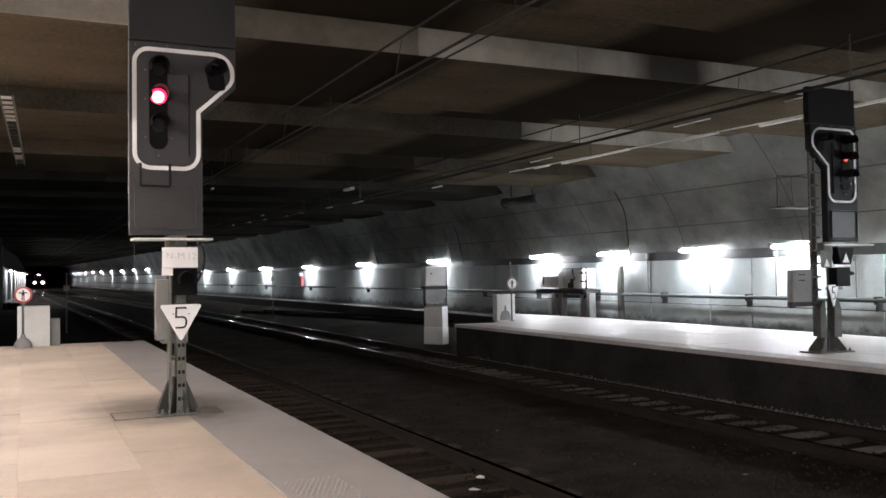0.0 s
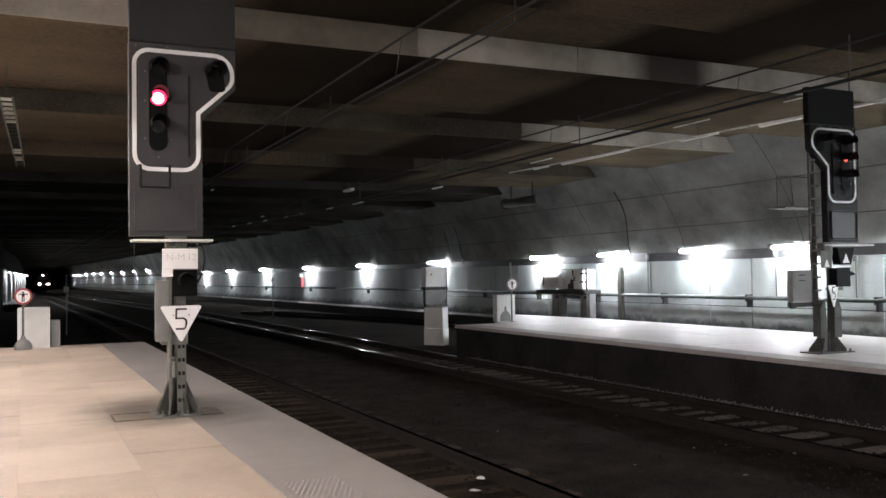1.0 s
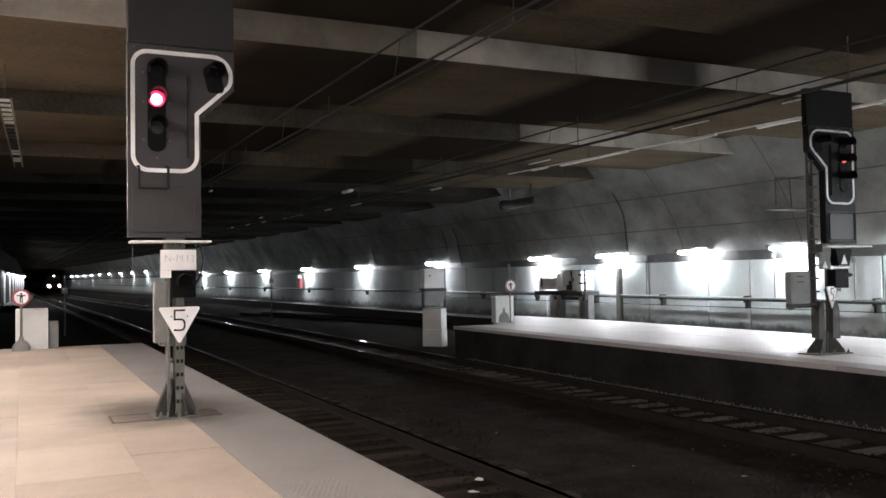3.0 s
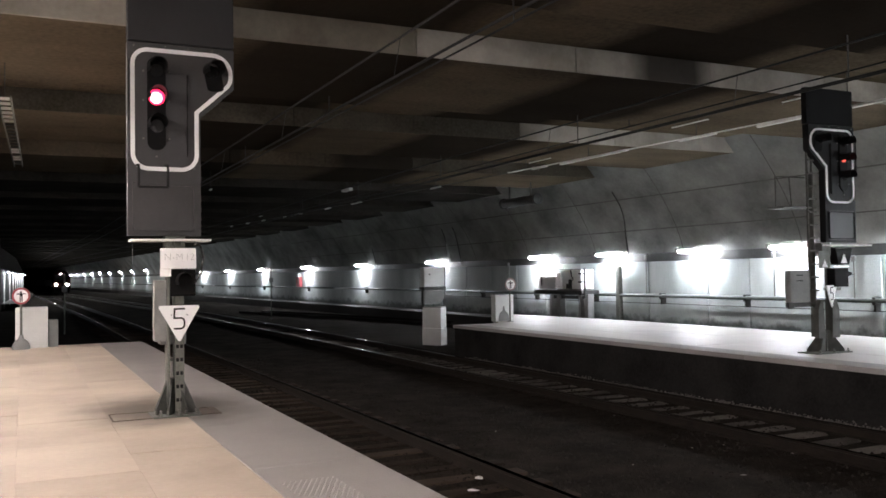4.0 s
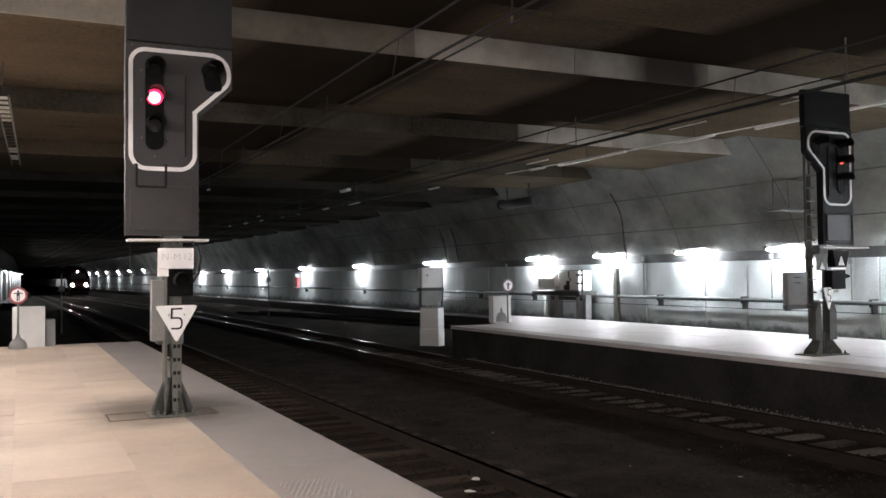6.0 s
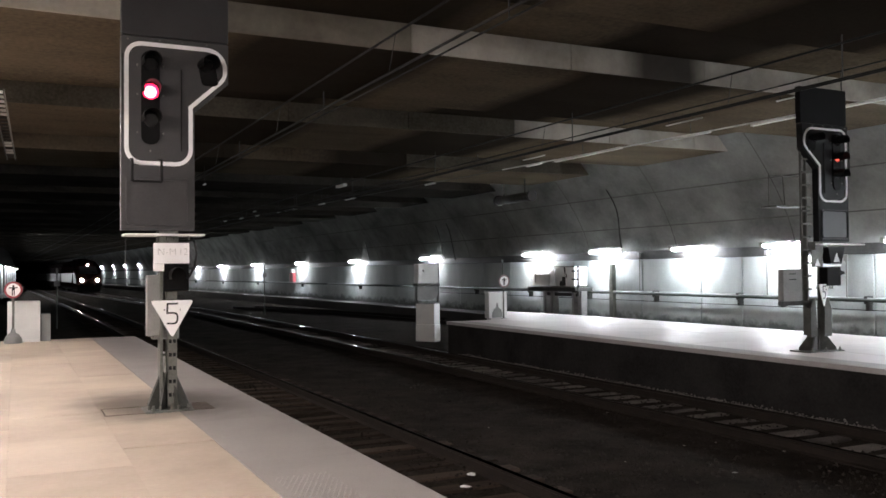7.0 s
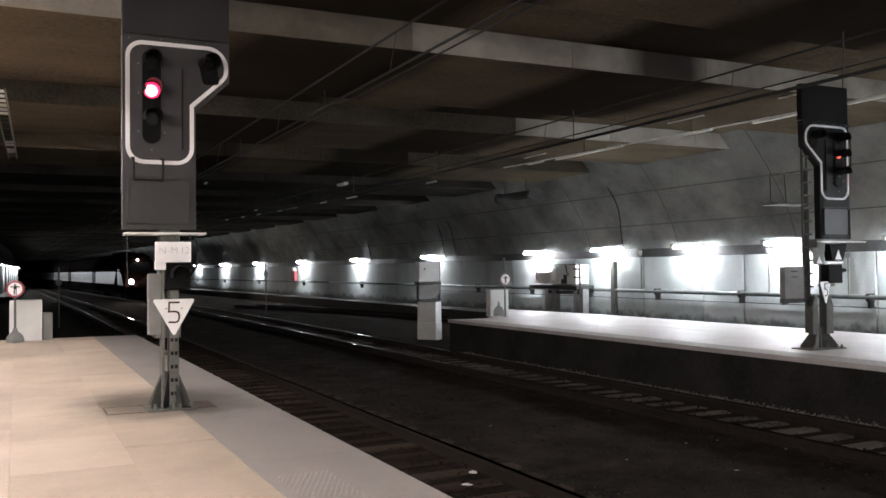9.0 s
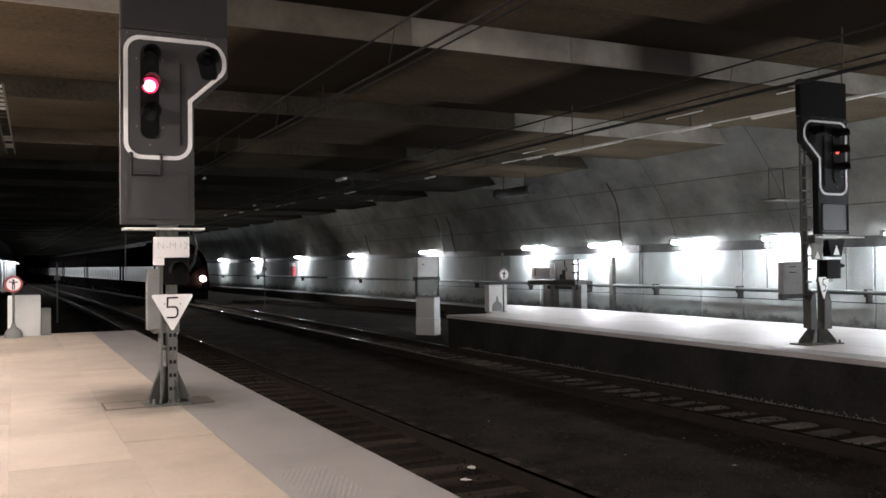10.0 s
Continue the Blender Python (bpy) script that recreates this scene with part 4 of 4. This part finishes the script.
def boxes():
    t = thing("trackside_box", 0, 0, 0, "pale concrete equipment box at the platform end", "equipment box", "equipment boxes")
    part("body", boxed(-.15, 22.2, 0, .53, 22.72, .93, .015), M_PALEBOX, t)
    part("side_cover", boxed(.54, 22.3, 0, .75, 22.72, .63, .01), M_CABINET, t)
    round_sign(-.03, 22.0, 0, "round white sign with a red rim on a post")
    t = thing("trackside_box", 0, 0, 0, "pale box with a painted shadow on the island platform", "equipment box", "equipment boxes")
    part("body", boxed(13.80, 24.9, -.01, 14.47, 25.2, .82, .015), M_PALEBOX, t)
    # shadow of a sign foot, drawn as a thin grey plate on the front
    bell = [(13.90, .01), (13.91, .16), (13.96, .27), (14.05, .33), (14.07, .46), (14.10, .50), (14.13, .46), (14.15, .33), (14.24, .27), (14.29, .16), (14.30, .01)]
    part("foot_shadow", slab_of(bell, 24.893, 24.897), M_CABINET, t, "bell-shaped shadow as a grey plate")
    part("lid", boxed(13.78, 24.88, .82, 14.49, 25.22, .85, .006), M_PALEBOX, t)
    round_sign(14.17, 24.6, -.005, "round white sign on a post by the box", M_DIMRIM, False, .195)
    t = thing("trackside_box", 13.2, 28.3, BALLAST_Z, "two-tier grey relay box standing in the ballast", "equipment box", "equipment boxes", rz=-54)
    part("plinth", boxed(-.38, -.22, 0, .38, .22, .60, .012), M_PALEBOX, t)
    part("body", boxed(-.37, -.21, .61, .37, .21, 1.33, .012), M_PALEBOX, t)
    part("lid", boxed(-.39, -.23, 1.33, .39, .23, 1.36, .006), M_CABINET, t)
    t = thing("relay_cabinet", 13.64, 29.3, BALLAST_Z, "grey relay cabinet on a dark steel stand behind the box", "cabinet")
    part("body", boxed(-.43, -.12, 2.05, .40, .22, 2.76, .012), M_PALEBOX, t)
    part("door", boxed(-.41, -.135, 2.07, .38, -.12, 2.74, .005), M_PALEBOX, t)
    part("knob", disc(-.22, 2.5, .03, -.135, 10, .03), M_DARKSTEEL, t)
    part("tray", boxed(-.46, -.16, 1.93, .46, .26, 2.04, .008), M_DARKSTEEL, t)
    part("cable_hood", slab_of(fillet([(-.42, 1.92, 0), (.42, 1.92, 0), (.40, 1.60, .1), (.2, 1.42, .1), (-.42, 1.42, .05)], 4), -.08, .18), M_CABINET, t)
    for x in (-.40, .46):
        part("post", boxed(x - .035, .0, 0, x + .035, .07, 2.78 if x > 0 else 1.95, .004), M_DARKSTEEL, t)
    # cabinets on a stand at the wall
    t = thing("wall_cabinet", 19.7, 29.3, BALLAST_Z, "grey control cabinets with an open bay on a steel stand", "cabinet")
    part("body", boxed(-.02, -1.1, 1.85, .30, .62, 2.60, .012), M_PALEBOX, t)
    right = part("body", boxed(-.30, -1.1, 1.85, -.022, -.48, 2.60, .012), M_PALEBOX, t)
    part("door", boxed(-.315, -1.06, 1.88, -.30, -.52, 2.57, .005), M_PALEBOX, right)
    part("handle", boxed(-.34, -.62, 2.18, -.315, -.58, 2.32, .004), M_DARKSTEEL, right)
    part("end_panel", boxed(-.30, -1.118, 1.88, .28, -1.102, 2.58, .003), M_WHITE, t, "bright white end panel")
    part("roof", boxed(-.33, -1.13, 2.602, .32, .65, 2.63, .004), M_DARKSTEEL, t)
    part("open_door", boxed(-.30, .30, 1.98, -.27, .60, 2.50, .004), M_WHITE, t, "white inner side of an open door")
    part("meter", boxed(-.22, -.40, 1.86, -.03, -.12, 2.22, .01), M_DARKSTEEL, t)
    part("meter", boxed(-.16, -.06, 1.86, -.03, .14, 2.05, .01), M_DARKSTEEL, t)
    part("cable_bundle", rodded([(-.1, -.26, 2.2), (-.12, -.2, 2.4), (-.05, -.05, 2.58)], .03, 8), M_BLACK, t)
    left = part("body", boxed(-.26, .70, 1.85, .24, 2.02, 2.32, .012), M_PALEBOX, t)
    part("door", boxed(-.275, .74, 1.88, -.26, 1.96, 2.29, .005), M_PALEBOX, left)
    part("handle", boxed(-.30, 1.74, 1.98, -.275, 1.79, 2.36, .004), M_DARKSTEEL, left)
    part("shelf", boxed(-.42, -1.3, 1.66, .4, 2.1, 1.80, .008), M_DARKSTEEL, t)
    part("drip_tray", boxed(-.36, -.9, 1.80, .3, .5, 1.845, .004), M_STEEL, t)
    for y, w in ((-1.2, .12), (-.75, .07), (.75, .10), (1.3, .08)):
        part("leg", boxed(-.14, y - w, 0, .14, y + w, 1.66, .006), M_CABINET, t)
    part("brace", boxed(-.06, -1.2, 1.45, .06, 1.4, 1.58), M_DARKSTEEL, t)
    part("side_rail", boxed(-.42, -1.52, 1.5, -.36, -1.46, 2.66, .006), M_DARKSTEEL, t)
    for z in (1.62, 2.1, 2.42):
        part("rung", boxed(-.42, -1.47, z, -.30, -1.1, z + .05), M_DARKSTEEL, t)
    p = thing("wall_post", 20.3, 27.0, BALLAST_Z, "grey steel post in front of the wall", "post")
    part("shaft", boxed(-.08, -.11, 0, .08, .11, 2.7, .01), M_STEEL, p)
    # posts out in the ballast
    for x, y, h, lab in ((1.72, 43.5, 2.75, "thin grey post with a small plate"), (13.2, 51.0, 3.0, "thin signal post before the wall")):
        p = thing("track_post", x, y, BALLAST_Z, lab, "post", "posts by the track")
        part("shaft", rodded([(0, 0, 0), (0, 0, h)], .035, 8), M_STEEL, p)
        part("plate", boxed(-.12, -.07, h - .8, .12, -.055, h - .55, .004), M_CABINET, p)
    e = thing("red_box", WALL_X - bend(68) - .12, 68.3, 1.2, "small red emergency box on the wall", "emergency box")
    part("body", boxed(-.15, -.5, -.6, .1, .5, .30, .03), M_REDPAINT, e)
    part("cap", boxed(-.17, -.25, .30, .08, .25, .55, .02), M_CONDUIT, e)
    w = thing("wall_sign", WALL_X - .02, 45.6, 1.0, "small white notice on the wall", "notice")
    part("plate", boxed(-.02, -.14, -.1, .0, .14, .25, .004), M_WHITE, w)


LITTER = [(4.85, 9.23, .08), (4.50, 8.72, .085), (8.34, 9.52, .035), (7.76, 7.97, .04), (6.98, 9.07, .03), (9.09, 12.29, .03), (8.86, 9.46, .025), (9.23, 8.59, .03), (6.62, 12.0, .03)]


def ballast_stones():
    rng = random.Random(11)
    verts, faces = [], []
    for i in range(9000):
        y = 3.5 + 24 * rng.random() ** 1.5
        x = rng.uniform(2.75, 11.7)
        if any(abs(x - c - s) < .07 for c in (TRACK_1, track2(y)) for s in (-.7525, .7525)):
            continue
        r = rng.uniform(.012, .028)
        on = any(abs(x - c) < 1.3 for c in (TRACK_1, track2(y)))
        z = BALLAST_Z + .05 * noise.noise((x * .9, y * .5, 1)) + rng.uniform(-.005, .02) + (.02 if on else 0)
        k, a = len(verts), rng.uniform(0, 6.28)
        for dx, dy, dz in ((1, 0, 0), (-1, .2, 0), (.1, 1, 0), (-.2, -1, .1), (0, .1, .8), (.2, -.1, -.7)):
            j = r * rng.uniform(.7, 1.3)
            verts.append((x + (dx * math.cos(a) - dy * math.sin(a)) * j, y + (dx * math.sin(a) + dy * math.cos(a)) * j, z + dz * j))
        for f in ((0, 2, 4), (2, 1, 4), (1, 3, 4), (3, 0, 4), (2, 0, 5), (1, 2, 5), (3, 1, 5), (0, 3, 5)):
            faces.append([k + q for q in f])
    me = bpy.data.meshes.new("ballast_stones")
    me.from_pydata(verts, [], faces)
    me.materials.append(M_STONE)
    tagged(new("ballast_stones", me), "loose dark track ballast", "ballast", kind="stuff")
    rng2 = random.Random(21)
    verts, faces = [], []
    for i in range(4500):
        y = 6 + 16 * rng2.random()
        x = 11.10 + abs(rng2.gauss(0, .13))
        r = rng2.uniform(.010, .026)
        k = len(verts)
        z = RAIL_Z - .10 + rng2.uniform(0, .07)
        for dx, dy, dz in ((1, 0, 0), (-1, .2, 0), (.1, 1, 0), (-.2, -1, .1), (0, .1, .8), (.2, -.1, -.7)):
            j = r * rng2.uniform(.7, 1.3)
            verts.append((x + dx * j, y + dy * j, z + dz * j))
        for f in ((0, 2, 4), (2, 1, 4), (1, 3, 4), (3, 0, 4), (2, 0, 5), (1, 2, 5), (3, 1, 5), (0, 3, 5)):
            faces.append([k + q for q in f])
    me = bpy.data.meshes.new("gravel_strip")
    me.from_pydata(verts, [], faces)
    me.materials.append(M_GRAVEL)
    tagged(new("gravel_strip", me), "paler gravel heaped against the outer rail", "gravel", kind="stuff")
    spots = LITTER
    for x, y, r in spots:
        bm = bmesh.new()
        n = 7
        ring = [bm.verts.new((math.cos(i * math.tau / n) * r * rng.uniform(.6, 1.2), math.sin(i * math.tau / n) * r * .6 * rng.uniform(.6, 1.2), rng.uniform(0, .2 * r))) for i in range(n)]
        mid = bm.verts.new((0, 0, .35 * r))
        for i in range(n):
            bm.faces.new((ring[i], ring[(i + 1) % n], mid))
        ob = part("litter", bm, M_PAPER if r > .05 else M_SCRAP)
        ob.matrix_basis = pose(x, y, BALLAST_Z + (.09 if x < 6 else .05), 0, 0, rng.uniform(0, 180))
        tagged(ob, "scrap of pale litter on the ballast", "litter", "litter")


# ---- train ----
CAR_LEN = 25.2
LOCO_LEN = 19.2


def body_section(w=1.42):
    return [(-w, .75), (-w, 2.55), (-w + .06, 3.2), (-w + .42, 3.75), (-.5, 4.0), (.5, 4.0), (w - .42, 3.75), (w - .06, 3.2), (w, 2.55), (w, .75)]


def loco():
    t = thing("locomotive", 0, 0, 0, "dark red electric locomotive with its headlights on", "locomotive")
    n = len(body_section())
    bm = bmesh.new()
    # long nose sloping back above the headlights; local +y is the tail, the front stands at y = 0
    rows = []
    for y in (0.0, 0.25, LOCO_LEN - .4, LOCO_LEN):
        k = {0.0: .93, LOCO_LEN: .95}.get(y, 1.0)
        rows.append([bm.verts.new((x * k, y + (max(0, z - 1.9) * 1.5 if y < 1 else 0), z)) for x, z in body_section()])
    for a, b in zip(rows, rows[1:]):
        for i in range(n):
            bm.faces.new((a[i], a[(i + 1) % n], b[(i + 1) % n], b[i]))
    bm.faces.new(rows[0][::-1])
    bm.faces.new(rows[-1])
    bmesh.ops.recalc_face_normals(bm, faces=bm.faces)
    part("body", bm, M_TRAINRED, t)
    for s in (-1, 1):
        bm = bmesh.new()
        x = s * 1.428
        for q in ([(1.6, 1.2), (2.9, 2.36), (4.1, 2.36), (3.6, 1.2)], [(4.7, 2.36), (LOCO_LEN - .6, 2.36), (LOCO_LEN - .6, 1.25), (6.0, 1.25)], [(.55, 1.15), (1.25, 1.15), (2.5, 2.3), (1.75, 2.1)]):
            lo = [bm.verts.new((x - s * .02, y, z)) for y, z in q]
            hi = [bm.verts.new((x, y, z)) for y, z in q]
            bm.faces.new(hi)
            for i in range(len(q)):
                bm.faces.new((lo[i], lo[(i + 1) % len(q)], hi[(i + 1) % len(q)], hi[i]))
        bmesh.ops.recalc_face_normals(bm, faces=bm.faces)
        part("side_stripe", bm, M_TRAINGREY, t, "pale grey side band")
        part("cab_window", boxed(min(x, x + s * .006), 2.9, 2.45, max(x, x + s * .006), 3.7, 2.55), M_CABGLASS, t)
        h = part("headlight", disc(s * .86, 1.52, .19, .004, 20, .008), M_HEAD, t, "glowing headlight")
        part("headlight_rim", rodded([(s * .86 + math.cos(i * math.tau / 12) * .21, .0, 1.52 + math.sin(i * math.tau / 12) * .21) for i in range(13)], .025, 5), M_UNDER, h)
        part("buffer", rod(rod(bmesh.new(), (s * .88, .1, 1.05), (s * .88, -.5, 1.05), .09, 10), (s * .88, -.5, 1.05), (s * .88, -.56, 1.05), .22, 16), M_UNDER, t)
    bm = bmesh.new()
    q = [(-1.02, 2.3), (1.02, 2.3), (.92, 3.15), (-.92, 3.15)]
    bm.faces.new([bm.verts.new((x, (z - 1.9) * 1.5 - .02, z)) for x, z in q])
    part("windscreen", bm, M_GLASS, t)
    part("headlight", disc(0, 3.36, .085, 2.06, 14, .03), M_HEAD, t, "glowing roof headlight")
    part("snow_plough", boxed(-1.2, .0, .18, 1.2, .25, .7, .03), M_UNDER, t)
    part("underframe", boxed(-1.25, .3, .35, 1.25, LOCO_LEN - .3, .76, .02), M_UNDER, t)
    wheels(t, (2.6, 5.4, 13.6, 16.4))
    part("pantograph", rodded([(0, 4.2, 4.02), (0, 5.8, 4.5), (0, 4.6, 4.85), (-.8, 4.6, 4.87), (.8, 4.6, 4.87)], .03, 6), M_UNDER, t)
    part("roof_box", boxed(-.6, 7, 3.98, .6, 13, 4.2, .04), M_TRAINDARK, t)
    return t


def wheels(t, ys):
    for y in ys:
        for s in (-1, 1):
            part("wheel", rod(bmesh.new(), (s * .70, y, .5), (s * .82, y, .5), .5, 20), M_UNDER, t)


def coach():
    t = thing("railway_coach", 0, 0, 0, "pale grey passenger coach with dark windows", "railway coach", "coaches of the train")
    n = len(body_section())
    bm = bmesh.new()
    rows = [[bm.verts.new((x, y, z)) for x, z in body_section(1.40)] for y in (.3, CAR_LEN - .3)]
    for i in range(n):
        bm.faces.new((rows[0][i], rows[0][(i + 1) % n], rows[1][(i + 1) % n], rows[1][i]))
    bm.faces.new(rows[0][::-1])
    bm.faces.new(rows[1])
    bmesh.ops.recalc_face_normals(bm, faces=bm.faces)
    part("body", bm, M_TRAINDARK, t)
    for s in (-1, 1):
        x = s * 1.405
        part("side_band", boxed(min(x, x - s * .03), .35, 1.25, max(x, x - s * .03), CAR_LEN - .35, 2.36), M_TRAINGREY, t, "pale grey side band")
        for k in range(14):
            y = 2.6 + k * 1.46
            x2 = s * 1.412
            part("window", boxed(min(x2, x2 - s * .02), y, 1.5, max(x2, x2 - s * .02), y + .62, 2.15, .0), M_CABGLASS, t, "dark window")
        for y in (.9, CAR_LEN - 1.9):
            part("door", boxed(min(s * 1.413, s * 1.39), y, .8, max(s * 1.413, s * 1.39), y + 1.0, 2.7), M_TRAINRED, t)
    part("underframe", boxed(-1.2, .5, .35, 1.2, CAR_LEN - .5, .76, .02), M_UNDER, t)
    wheels(t, (2.4, 4.9, CAR_LEN - 4.9, CAR_LEN - 2.4))
    return t


FRONT = [(0.0, 222.0), (1.25, 202.0), (2.5, 182.0), (4.0, 158.5), (5.5, 135.5), (7.0, 111.8), (7.75, 99.3), (8.5, 86.5), (9.25, 72.8), (10.0, 58.4)]


def on_track(y, length):
    """Pose of a vehicle whose front end stands at y and which trails away along the track."""
    a, b = Vector((track2(y + .12 * length), y + .12 * length)), Vector((track2(y + .88 * length), y + .88 * length))
    d = (b - a).normalized()
    p = a - d * .12 * length
    return pose(p.x, p.y, RAIL_Z, 0, 0, math.degrees(math.atan2(-d.x, d.y)))


def motions():
    for ob, lag, length in TRAIN:
        walk(ob, [(t, on_track(y + lag, length)) for t, y in FRONT])


ground()
walls()
ceiling()
overhead()
services()
signal("tall dark railway signal showing red, on a platform mast", 1.56, 10.24, 1, 0.0, True)
signal("tall dark railway signal beside a ladder mast", 13.62, 11.49, -1, -0.26, False)
cover_frame()
boxes()
TRAIN = [(loco(), 0.0, LOCO_LEN)]
first_coach = coach()
TRAIN.append((first_coach, LOCO_LEN, CAR_LEN))
for number in range(1, 5):
    TRAIN.append((copy_thing(first_coach, Matrix.Identity(4)), LOCO_LEN + CAR_LEN * number, CAR_LEN))
ballast_stones()
wall_lamps()
rails()
platforms()
motions()
